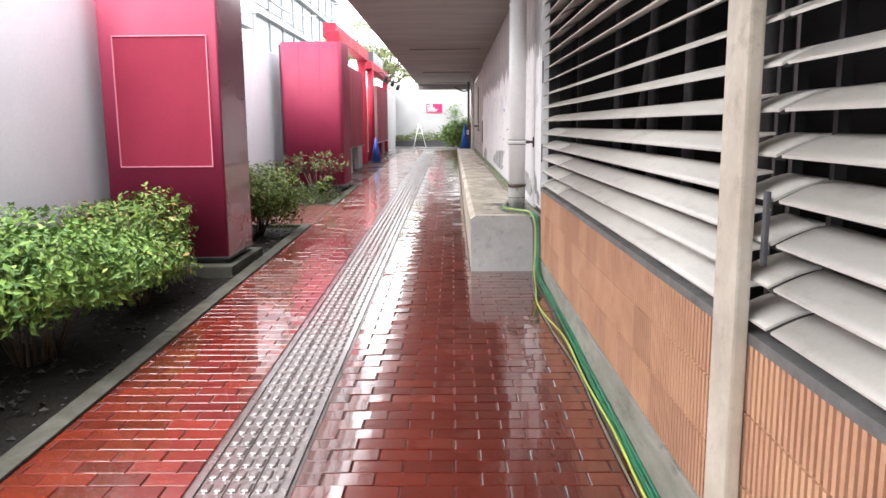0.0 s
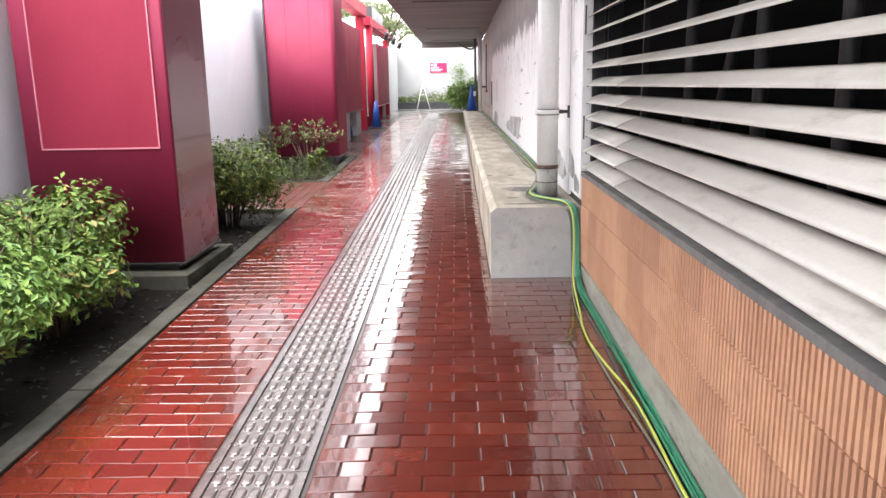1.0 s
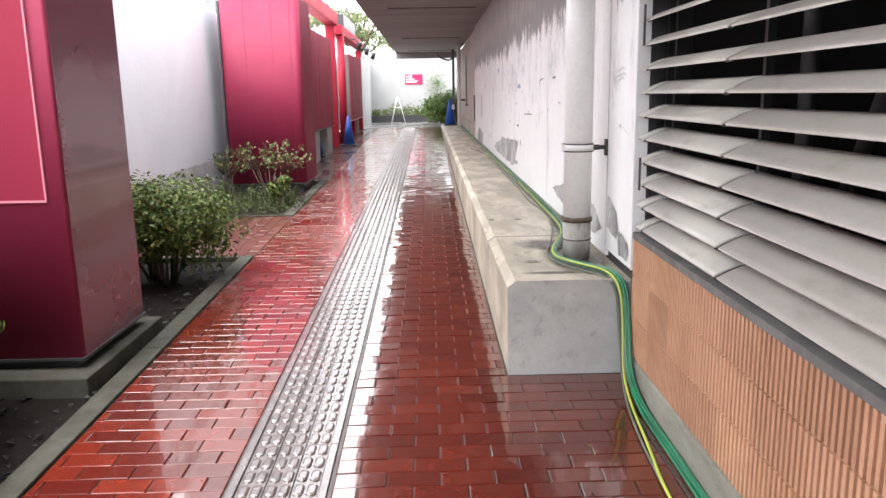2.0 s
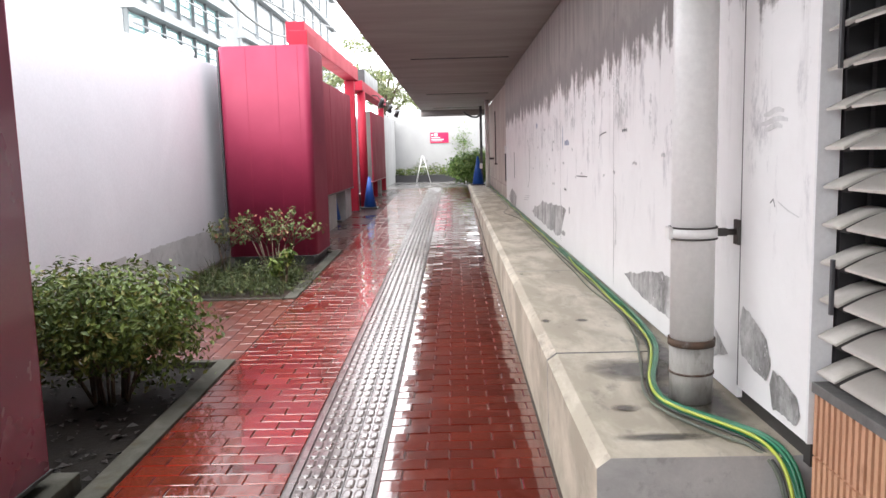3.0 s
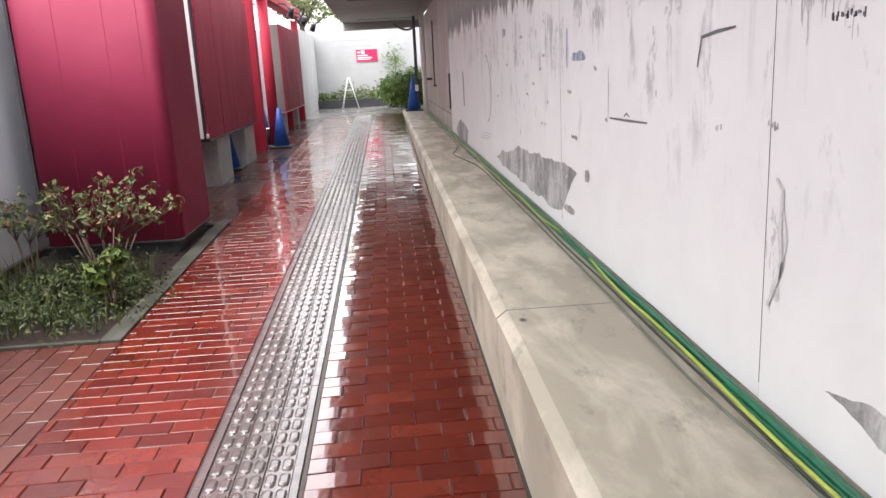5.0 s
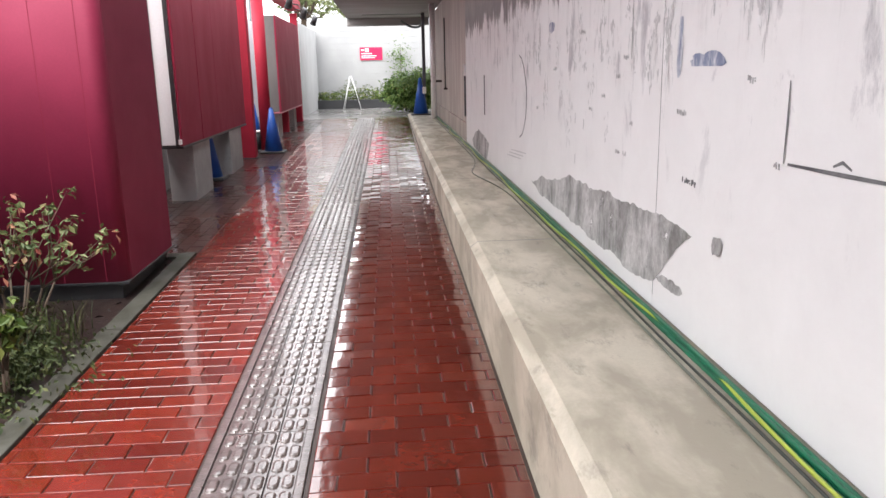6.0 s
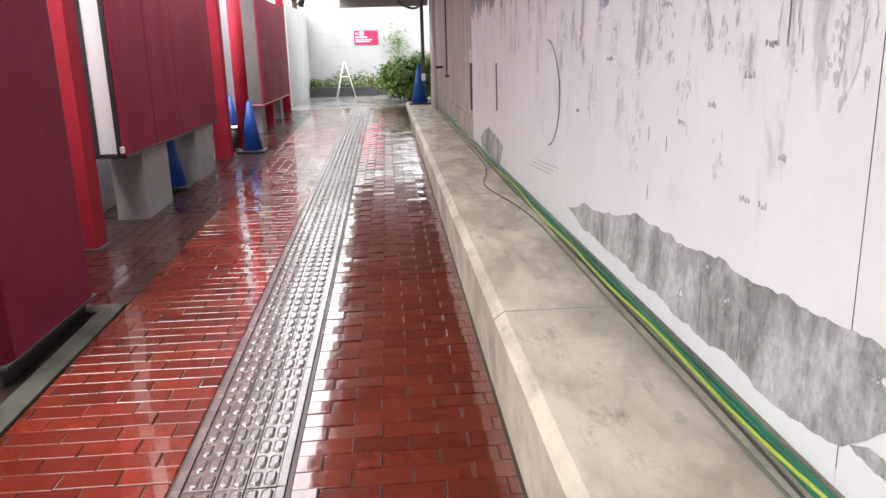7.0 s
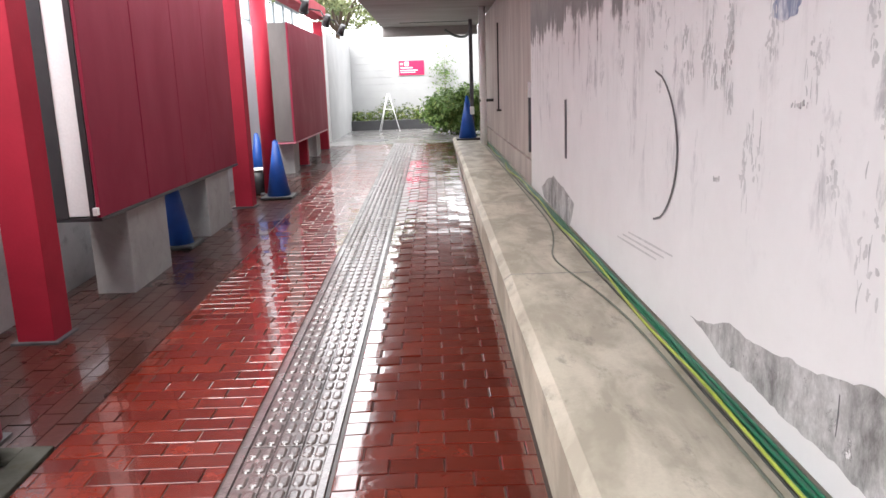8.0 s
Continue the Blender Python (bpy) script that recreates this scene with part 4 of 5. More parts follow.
hoses = ((-0.020, 0.009, 1, 0.014, 0.0082, GREEN_HOSE), (-0.002, 0.009, 2, 0.024, 0.0082, GREEN_HOSE), (-0.010, 0.024, 3, 0.028, 0.0074, GREEN_HOSE), (-0.024, 0.025, 4, 0.016, 0.0070, GREEN_HOSE), (0.012, 0.022, 5, 0.062, 0.0064, LIME_HOSE), (0.026, 0.006, 6, 0.026, 0.005, BLACK_HOSE))
for off, lift, seed, amp, r, mt in hoses:
    lab = {GREEN_HOSE: "dark green rubber hose lying along the ledge", LIME_HOSE: "lime yellow hose lying along the ledge", BLACK_HOSE: "thin dark cable lying along the ledge"}[mt]
    pts = hose_line(off, lift, seed, amp)
    tagged(tube("hose", lime_line(pts) if mt is LIME_HOSE else pts, r, mt, lab, "hose"), group="hoses along the wall")
tagged(tube("cable", [(0.70 - 0.20 * max(0, 1 - abs(y - 16.9) / 1.6) ** 2 - 0.02, y, LEDGE_Z + 0.008) for y in [27 - 0.4 * i for i in range(42)]] + [(0.66, 9.9, LEDGE_Z + 0.012), (0.70, 9.4, LEDGE_Z + 0.012), (0.70, 8.9, LEDGE_Z + 0.012), (0.63, 8.4, LEDGE_Z + 0.012), (0.53, 7.9, LEDGE_Z + 0.012), (0.46, 7.6, LEDGE_Z + 0.010), (0.48, 7.4, LEDGE_Z + 0.010), (0.60, 7.15, LEDGE_Z + 0.010), (0.69, 7.03, LEDGE_Z + 0.014), (0.735, 6.94, 0.62), (0.735, 6.87, 0.42), (0.72, 6.72, 0.20), (0.68, 6.4, gz(6.4) + 0.01), (0.64, 5.7, gz(5.7) + 0.01), (0.67, 4.9, gz(4.9) + 0.01), (0.72, 4.2, gz(4.2) + 0.01), (0.70, 3.4, gz(3.4) + 0.01), (0.72, 2.4, gz(2.4) + 0.01), (0.72, 0.5, gz(0.5) + 0.01)], 0.0055, PALE_CABLE, "thin pale cable looping on the ledge", "cable"), group="hoses along the wall")

# ---- left side: white wall ----
tagged(part("wall_left", box(-3.50, -3.35, -6, 34.0, 0.742, 2.87, 0.006), HOARD), "plain white painted boundary wall", "wall", kind="structure")
tagged(part("wall_left_footing", box(-3.52, -3.345, -6, 34.0, -0.2, 0.74), HOARD_BASE), "grey rendered footing of the white wall", "wall", kind="structure")
bm = bmesh.new()
prev = None
for i in range(460):
    y = 5.0 + i * 0.03
    step = 0.035 * round(2 * noise.noise((y * 1.1, 3.3, 0)))
    top = 0.745 + step + 0.018 * noise.noise((y * 6, 1.1, 0)) + 0.010 * noise.noise((y * 21, 7.7, 0))
    cur = [bm.verts.new((-3.3425, y, 0.66)), bm.verts.new((-3.3425, y, top))]
    if prev:
        bm.faces.new((prev[0], cur[0], cur[1], prev[1]))
    prev = cur
tagged(part("trim_footing_edge", bm, HOARD_BASE), "ragged upper edge of the grey render", "trim", kind="structure")
tagged(part("kerb_wall", box(-3.343, -3.29, 9.95, 14.6, -0.10, 0.045, 0.006, True), BRICK_OLD), "dark red brick edging at the foot of the wall", "kerb", "bed kerbs", "structure")
tagged(part("pipe_cover", cyl((-3.42, 12.7, 2.925), (-3.42, 13.95, 2.925), 0.055, seg=20), WHITE), "white rolled pipe cover lying on the wall top", "pipe cover")


# ---- red kiosks ----
def kiosk(x0, x1, y0, y1, z0, z1, side, label, rounded):
    th = thing("display_kiosk", ((x0 + x1) / 2, (y0 + y1) / 2, z0), label, "kiosk", "red kiosks in the beds")
    bm = bmesh.new()
    r = rounded
    ring = []
    for cx, cy, a0, rr in ((x1 - r, y1 - r, 0, r), (x0 + r, y1 - r, 90, r), (x0 + r, y0 + r, 180, r), (x1 - r, y0 + r, 270, r)):
        for a in range(0, 91, 15):
            ring.append((cx + rr * math.cos(radians(a0 + a)), cy + rr * math.sin(radians(a0 + a))))
    lo = [bm.verts.new((x, y, z0)) for x, y in ring]
    hi = [bm.verts.new((x, y, z1)) for x, y in ring]
    for i in range(len(ring)):
        f = bm.faces.new((lo[i], lo[(i + 1) % len(ring)], hi[(i + 1) % len(ring)], hi[i]))
        f.smooth = True
    bm.faces.new(hi)
    bm.faces.new(lo[::-1])
    part("body", bm, RED, th)
    part("side_sheet", box(x1 - 0.004, x1 + 0.002, y0 + r + 0.010, y1 - r - 0.004, z0 + 0.004, z1 - 0.012, 0.001), side, th, "glossy crimson side sheet")
    part("plinth", box(x0 + 0.05, x1 - 0.05, y0 + 0.05, y1 - 0.05, gz(y0) - 0.1, z0 + 0.001), BLACK, th, "dark recessed plinth")
    part("base_trim", box(x0 - 0.004, x1 + 0.008, y0 - 0.004, y1 + 0.004, z0 - 0.014, z0 + 0.004, 0.003), BLACK, th, "dark base trim")
    return th


k1 = kiosk(-3.20, -2.12, 7.0, 7.88, 0.29, 3.15, RED_GLOSS, "tall crimson kiosk with a blank framed poster panel", 0.015)
part("base_slab", box(-3.27, -2.05, 6.86, 8.00, gz(7) - 0.10, gz(7) + 0.075, 0.008), KERB, k1, "damp grey concrete base slab")
part("poster_panel", box(-3.06, -2.22, 6.992, 7.004, 1.15, 2.31, 0.002), MAROON, k1, "blank crimson poster panel")
for n_, (x0, x1, z0, z1) in enumerate(((-3.07, -2.21, 1.138, 1.149), (-3.07, -2.21, 2.311, 2.322), (-3.071, -3.061, 1.15, 2.31), (-2.219, -2.209, 1.15, 2.31))):
    part("frame_strip", box(x0, x1, 6.984, 7.004, z0, z1, 0.002), RED_LINE, k1, "pale pink frame strip")
k2 = kiosk(-3.14, -2.03, 14.10, 15.20, 0.42, 3.02, RED, "tall plain crimson kiosk in the short bed", 0.08)
# thin dark strip between the kiosk's left edge and the wall
part("edge_strip", box(-3.168, -3.143, 14.14, 15.0, 0.50, 2.98, 0.002), DARKGREY, k2, "thin dark strip along the left edge")
for x in (-2.80, -2.42, -2.16):
    part("seam", box(x, x + 0.003, 14.0988, 14.102, 0.43, 3.0), MAROON, k2, "thin vertical seam")


# ---- display boards on red posts ----
def post(x, y, w, z1, label="square scarlet steel display post"):
    th = thing("gate_post", (x, y, gz(y)), label, "post", "red display posts")
    part("shaft", box(x - w / 2, x + w / 2, y - w / 2, y + w / 2, gz(y) - 0.02, z1, 0.006), RED_POST, th)
    part("foot_plate", box(x - w / 2 - 0.03, x + w / 2 + 0.03, y - w / 2 - 0.03, y + w / 2 + 0.03, gz(y) - 0.02, gz(y) + 0.012, 0.003), DARKGREY, th, "dark steel foot plate")
    return th


post(-2.62, 16.66, 0.22, 3.24)
post(-2.46, 21.08, 0.20, 3.24)
th = thing("gate_post", (-2.33, 21.95, gz(21.95)), "round scarlet steel display post", "post", "red display posts")
part("shaft", cyl((-2.33, 21.95, gz(22) - 0.02), (-2.33, 21.95, 3.08), 0.095, seg=24), RED_POST, th)
part("foot_plate", cyl((-2.33, 21.95, gz(22) - 0.01), (-2.33, 21.95, gz(22) + 0.015), 0.15, seg=24), DARKGREY, th, "dark steel foot plate")
post(-2.40, 27.35, 0.16, 3.02)
post(-2.40, 24.9, 0.14, 1.0, "short scarlet steel leg under the board")
tagged(part("top_beam", box(-2.56, -2.30, 15.4, 21.3, 3.245, 3.52, 0.008), RED_POST), "scarlet steel beam across the display posts", "beam")
tagged(part("top_beam", box(-2.52, -2.26, 21.7, 27.6, 3.085, 3.30, 0.008), RED_POST), "scarlet steel beam across the far display posts", "beam")
tagged(part("beam_stub", box(-2.36, -2.12, 14.6, 15.38, 3.022, 3.27, 0.008), RED_POST), "short scarlet beam end on the kiosk roof", "beam")
tagged(part("shed_roof", box(-2.50, -2.28, 22.4, 25.4, 3.305, 3.62, 0.01), BLACK), "dark grey louvred cover on the far beam", "cover")


def board(x, y0, y1, z0, z1, depth, n, end_mat, label):
    th = thing("display_board", (x - depth / 2, (y0 + y1) / 2, z0), label, "display board", "display boards")
    part("case", box(x - depth, x - 0.03, y0 + 0.012, y1, z0, z1, 0.004), end_mat, th, "pale case behind the boards")
    w = (y1 - y0) / n
    for i in range(n):
        part("board", box(x - 0.028, x + rng.uniform(-0.002, 0.003), y0 + i * w + 0.006, y0 + (i + 1) * w - 0.006, z0 - 0.01, z1 + 0.005, 0.004), MAROON, th)
    if end_mat is WHITE:
        part("edge_trim", box(x - 0.07, x - 0.031, y0, y0 + 0.022, z0 - 0.012, z1, 0.003), BLACK, th, "black edge trim")
    if end_mat is WHITE:
        part("edge_trim", box(x - depth - 0.012, x - depth + 0.11, y0, y0 + 0.022, z0 - 0.012, z1, 0.003), BLACK, th, "black edge trim")
    part("bottom_rail", box(x - depth, x + 0.004, y0 + 0.004, y1, z0 - 0.035, z0 - 0.012, 0.003), RED_LINE if end_mat is CASE else BLACK, th, "thin bottom rail")
    return th


board(-2.40, 17.12, 20.62, 1.02, 2.88, 0.32, 4, WHITE, "maroon display board in four planks with a white case")
part("tag", box(-2.432, -2.402, 17.08, 17.118, 1.03, 1.08, 0.003), WHITE, [o for o in scene.objects if o.name == "display_board"][0], "small white tag")
b2 = board(-2.30, 23.65, 27.12, 1.02, 2.73, 0.30, 1, CASE, "maroon display board with a grey case")

for x0, x1, y0, y1, z1 in ((-2.70, -2.42, 17.58, 18.36, 0.985), (-2.70, -2.41, 19.45, 20.25, 0.985), (-2.62, -2.38, 23.9, 24.3, 0.985), (-2.62, -2.38, 26.2, 26.6, 0.985)):
    fb = part("foundation_block", box(x0, x1, y0, y1, -0.02, z1 - gz(y0), 0.012, True), CONC_BLOCK)
    tagged(fb, "grey concrete block carrying the display board", "concrete block", "blocks under the boards")
lw = part("low_wall", box(-3.10, -2.95, 15.4, 22.5, -0.02, 0.62, 0.01, True), HOARD_BASE)
tagged(lw, "low pale concrete wall behind the display boards", "wall", kind="structure")


# ---- traffic cones ----
def cone(x, y, h, label, scale=1.0, lift=0.0):
    z = gz(y) + lift
    th = thing("traffic_cone", (x, y, z), label, "traffic cone", "blue traffic cones")
    bm = cyl((x, y, z + 0.03), (x, y, z + h), 0.145 * scale, 0.030, 24)
    add_cyl(bm, (x, y, z + h - 0.001), (x, y, z + h + 0.015), 0.024, 0.020, 16)
    part("body", bm, BLUE, th)
    part("foot", box(x - 0.19 * scale, x + 0.19 * scale, y - 0.19 * scale, y + 0.19 * scale, z, z + 0.035, 0.012), BLACK, th, "black rubber foot")
    return th


cone(-2.18, 21.62, 0.70, "blue plastic traffic cone on a black rubber foot")
cone(-2.60, 19.05, 0.68, "blue plastic traffic cone between the concrete blocks")
cone(-2.62, 22.55, 0.72, "blue plastic traffic cone behind the round post")
cone(0.45, 27.75, 0.86, "blue plastic traffic cone by the pillar with a white rag", 1.25, LEDGE_Z - gz(27.75))
part("rag", box(0.50, 0.59, 27.62, 27.70, LEDGE_Z + 0.50, LEDGE_Z + 0.66, 0.02), WHITE, [o for o in scene.objects if o.name.startswith("traffic_cone")][-1], "crumpled white rag")
bn = thing("bin", (-2.52, 22.05, gz(22)), "black plastic bucket with a pale rim", "bucket")
part("body", cyl((-2.52, 22.05, gz(22)), (-2.52, 22.05, gz(22) + 0.30), 0.10, 0.13, 20), BLACK, bn)
part("rim", cyl((-2.52, 22.05, gz(22) + 0.30), (-2.52, 22.05, gz(22) + 0.32), 0.138, 0.138, 20), WHITE, bn, "pale rim")


# ---- floodlights on an arm ----
def spot(x, y, z, aim, label):
    th = thing("floodlight", (x, y, z), label, "floodlight", "floodlights on the beam")
    d = (Vector(aim) - Vector((x, y, z))).normalized()
    p = Vector((x, y, z))
    bm = cyl(p - d * 0.10, p + d * 0.07, 0.048, 0.064, 16)
    add_cyl(bm, p + d * 0.07, p + d * 0.10, 0.070, 0.070, 16)
    part("lamp_head", bm, BLACK, th)
    bm = cyl(p, p + Vector((-0.1, 0, 0.16)), 0.012, seg=8)
    add_cyl(bm, p + Vector((-0.1, 0, 0.16)), (-2.40, y, 3.12), 0.014, seg=8)
    part("arm", bm, IRON, th, "black iron arm")
    return th


spot(-2.02, 23.6, 2.94, (-2.5, 24.4, 1.6), "black floodlight over the display board")
spot(-1.98, 25.6, 2.90, (-2.5, 26.2, 1.6), "black floodlight over the display board")
spot(-1.90, 27.0, 2.84, (-2.5, 27.6, 1.6), "black floodlight at the end of the far beam")

# ---- far end ----
FZ, FAR = gz(99), 34.0
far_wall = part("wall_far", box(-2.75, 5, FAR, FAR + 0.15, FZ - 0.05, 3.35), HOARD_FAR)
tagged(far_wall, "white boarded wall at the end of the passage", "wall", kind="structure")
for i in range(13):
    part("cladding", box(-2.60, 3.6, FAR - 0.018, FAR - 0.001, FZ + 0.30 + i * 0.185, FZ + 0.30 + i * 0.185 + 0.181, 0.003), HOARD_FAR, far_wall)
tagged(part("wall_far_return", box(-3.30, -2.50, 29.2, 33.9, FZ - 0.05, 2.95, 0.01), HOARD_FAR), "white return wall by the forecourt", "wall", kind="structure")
sg = part("wall_sign", box(-1.16, -0.46, FAR - 0.045, FAR - 0.020, 2.06, 2.45, 0.004), SIGN_RED)
tagged(sg, "crimson wall sign with white illegible lettering", "sign")
for x0, x1, z0, z1 in ((-1.12, -1.04, 2.34, 2.39), (-1.00, -0.88, 2.31, 2.42), (-1.12, -0.78, 2.245, 2.275), (-1.12, -0.64, 2.175, 2.20), (-1.12, -0.70, 2.125, 2.145)):
    part("lettering_bar", box(x0, x1, FAR - 0.049, FAR - 0.044, z0, z1), SIGN_WHITE, sg, "white bar of lettering")
pl = part("planter_edge", box(-2.49, -0.2, 33.25, 33.33, FZ - 0.02, FZ + 0.26, 0.01), BLACK)
tagged(pl, "black edging board of the far hedge bed", "edging")
hd = thing("hedge", (-1.4, 33.6, FZ), "low clipped green hedge in front of the far wall", "hedge")
rng2 = random.Random(21)
vs, fs = [], []
for cx, rx, rz in ((-2.2, 0.35, 0.22), (-1.55, 0.42, 0.42), (-0.95, 0.42, 0.36), (-0.45, 0.4, 0.34)):
    v, f = leaves(750, (cx, 33.6, FZ + 0.30), (rx, 0.24, rz), 0.075, rng2, 0.5, 0.25, FZ + 0.02)
    k = len(vs)
    vs += v
    fs += [tuple(i + k for i in t) for t in f]
leaf_part("foliage", (vs, fs), LEAF_OLIVE, hd)
bush = shrub("bush", (0.36, 31.0, FZ), (0.78, 0.8, 0.60), 15000, 0.085, LEAF_FAR, "tall fresh green bush beside the pillar", 31, 6, 0.22, 0.35, 0.0, 10)
vs, fs = leaves(6000, (0.32, 30.9, FZ + 0.42), (0.76, 0.70, 0.46), 0.085, rng2, 0.5, 0.25, FZ + 0.02)
leaf_part("foliage", (vs, fs), LEAF_FAR, bush)
wv = thing("climbing_plant", (0.1, 33.8, FZ), "thin sprays of climbing leaves on the white wall", "plant")
vs, fs = leaves(420, (0.1, 33.75, 2.1), (0.42, 0.12, 0.62), 0.07, rng2, 0.1, 0.4)
leaf_part("foliage", (vs, fs), LEAF_FAR, wv)
part("stem", cyl((0.1, 33.8, FZ - 0.02), (0.12, 33.8, 2.5), 0.012, 0.006, 6), BARK, wv)

af = thing("sign_stand", (-1.42, 32.6, FZ), "white folding stand with two splayed legs", "stand")
for dx, dy in ((-0.26, -0.10), (0.28, -0.10), (-0.24, 0.28), (0.26, 0.28)):
    part("leg", cyl((-1.42 + dx, 32.6 + dy, FZ), (-1.42 + 0.02 * (1 if dx > 0 else -1), 32.6, 1.58), 0.011, 0.010, 10), WHITE, af)
part("cross_bar", cyl((-1.53, 32.56, 1.18), (-1.30, 32.56, 1.18), 0.009, seg=8), WHITE, af)
mh = part("manhole_cover", cyl((-1.55, 29.2, FZ - 0.01), (-1.55, 29.2, FZ + 0.006), 0.30, seg=32), DARKGREY)
tagged(mh, "dark iron manhole cover in the forecourt", "manhole cover")

# pillar and pipes at the end of the canopy
tagged(part("pillar_far", box(0.56, 0.64, 28.75, 28.83, FZ - 0.02, 3.098, 0.01), DARKGREY), "slim dark pillar under the canopy end", "pillar", kind="structure")
dp = thing("downpipe", (0.68, 26.2, LEDGE_Z), "grey downpipe against the far wall", "downpipe", "far pipes")
part("pipe", cyl((0.68, 26.2, LEDGE_Z - 0.02), (0.68, 26.2, 3.097), 0.06, seg=16), PVC, dp)
part("clamp", box(0.61, 0.87, 26.17, 26.23, 1.45, 1.50, 0.004), IRON, dp, "black clamp")
dp2 = thing("downpipe", (0.74, 24.6, LEDGE_Z), "thin dark conduit on the far wall", "conduit", "far pipes")
part("pipe", cyl((0.82, 24.6, 1.35), (0.82, 24.6, 2.7), 0.012, seg=12), IRON, dp2)
part("bracket", box(0.79, 0.863, 24.56, 24.64, 1.33, 1.36), IRON, dp2)
tube("cable", [(0.10, 30.2, 2.99), (0.25, 30.0, 2.86), (0.45, 29.6, 2.78), (0.58, 29.1, 2.80), (0.60, 28.9, 2.95)], 0.03, BLACK_HOSE, "thick black cable looping under the canopy", "cable")
ex = thing("wall_plate", (0.83, 20.6, 1.2), "narrow tarnished metal plate at the end of the sheets", "plate")
part("plate", box(0.775, 0.800, 20.305, 20.36, 1.05, 1.62, 0.006), DARKGREY, ex)
part("cap", box(0.772, 0.800, 20.302, 20.358, 1.62, 1.78, 0.006), WHITE, ex)

# tree beyond the end of the passage
tr = thing("tree", (-3.4, 38.5, FZ), "tree with airy green foliage behind the white wall", "tree")
bm = cyl((-3.4, 38.5, FZ - 0.1), (-3.3, 38.4, 3.6), 0.17, 0.11, 12)
tips = []
for i in range(9):
    a, h = i * 0.7 + 0.3, 3.2 + 0.25 * i
    tip = Vector((-3.3 + 2.0 * math.cos(a), 37.8 + 2.2 * math.sin(a), h + 1.0 + 0.5 * math.sin(i * 2.1)))
    mid = Vector((-3.3, 38.4, min(h, 3.6))).lerp(tip, 0.5) + Vector((0, 0, 0.25))
    add_cyl(bm, (-3.3, 38.4, min(h, 3.55)), mid, 0.06, 0.04, 8)
    add_cyl(bm, mid, tip, 0.04, 0.015, 8)
    tips += [tip, mid]
part("trunk", bm, BARK, tr)
vs, fs = [], []
for tip in tips:
    for q in range(3):
        c = tip + Vector((rng2.gauss(0, 0.5), rng2.gauss(0, 0.5), rng2.gauss(0, 0.3)))
        v, f = leaves(190, c, (0.62, 0.62, 0.34), 0.14, rng2, 0.2, 0.4)
        k = len(vs)
        vs += v
        fs += [tuple(i + k for i in t) for t in f]
leaf_part("crown", (vs, fs), LEAF_HAZE, tr)


# ---- buildings beyond the white wall ----
def facade(name, x, y0, y1, z1, storeys, bays, label, glass):
    th = thing(name, (x, (y0 + y1) / 2, 0), label, "building", "buildings beyond the wall")
    part("wall", box(x - 6, x - 0.25, y0, y1, -0.1, z1), TOWER, th)
    h = z1 / storeys
    w = (y1 - y0) / bays
    for s in range(storeys):
        part("slab_band", box(x - 0.3, x + 0.22, y0 - 0.1, y1 + 0.1, (s + 1) * h - 0.32, (s + 1) * h, 0.02), TOWER, th)
        for b in range(bays):
            win = part("window", box(x - 0.27, x - 0.16, y0 + b * w + 0.12, y0 + (b + 1) * w - 0.12, s * h + 0.5, (s + 1) * h - 0.4), glass, th)
            part("mullion", box(x - 0.20, x - 0.05, y0 + b * w - 0.05, y0 + b * w + 0.05, s * h, (s + 1) * h - 0.32), RAIL if glass is GLASS else TOWER, win)
        if glass is GLASS:
            part("hand_rail", box(x + 0.10, x + 0.16, y0, y1, s * h + 1.0, s * h + 1.07), RAIL, th)
    return th


facade("office_building", -12.0, 33.0, 46.0, 17.0, 9, 7, "office block with green glass bands and grey rails", GLASS)
facade("tower_block", -13.0, 52.0, 90.0, 34.0, 11, 9, "tall pale rendered block", TOWER_GLASS)
tube("overhead_cable", [(-8.0, 29.0, 7.7), (-8.0, 32.0, 7.15), (-8.0, 34.0, 7.0), (-8.0, 37.0, 6.95), (-8.0, 40.0, 7.1), (-8.0, 46.0, 7.9)], 0.05, BLACK_HOSE, "thick black overhead cable in front of the buildings", "cable")
tube("overhead_cable", [(-8.2, 36.0, 8.2), (-8.2, 46.0, 8.9), (-8.2, 60.0, 10.6)], 0.04, BLACK_HOSE, "thin dark overhead cable in front of the buildings", "cable")

# ---- shrubs ----
shrub("shrub", (-2.62, 4.55, gz(4.5) - 0.02), (0.70, 0.95, 0.40), 13000, 0.052, LEAF, "dense fresh green clipped shrub in the bed", 41, 18, 0.14, 0.6, 0.14, 9)
shrub("shrub", (-2.58, 5.95, gz(6.0) - 0.02), (0.56, 0.72, 0.38), 8000, 0.052, LEAF_MIX, "fresh green shrub with pale new leaves beside the kiosk", 42, 14, 0.18, 0.55, 0.16, 8)
shrub("shrub", (-2.75, 2.9, gz(3) - 0.02), (0.60, 0.85, 0.38), 7000, 0.052, LEAF, "dense fresh green clipped shrub at the start of the bed", 43, 12, 0.14, 0.6, 0.14, 8)
shrub("shrub", (-2.45, 9.20, gz(9) - 0.02), (0.66, 0.52, 0.42), 13000, 0.045, LEAF_OLIVE, "olive green shrub with bare stems beyond the kiosk", 44, 26, 0.2, 0.5, 0.12, 11)


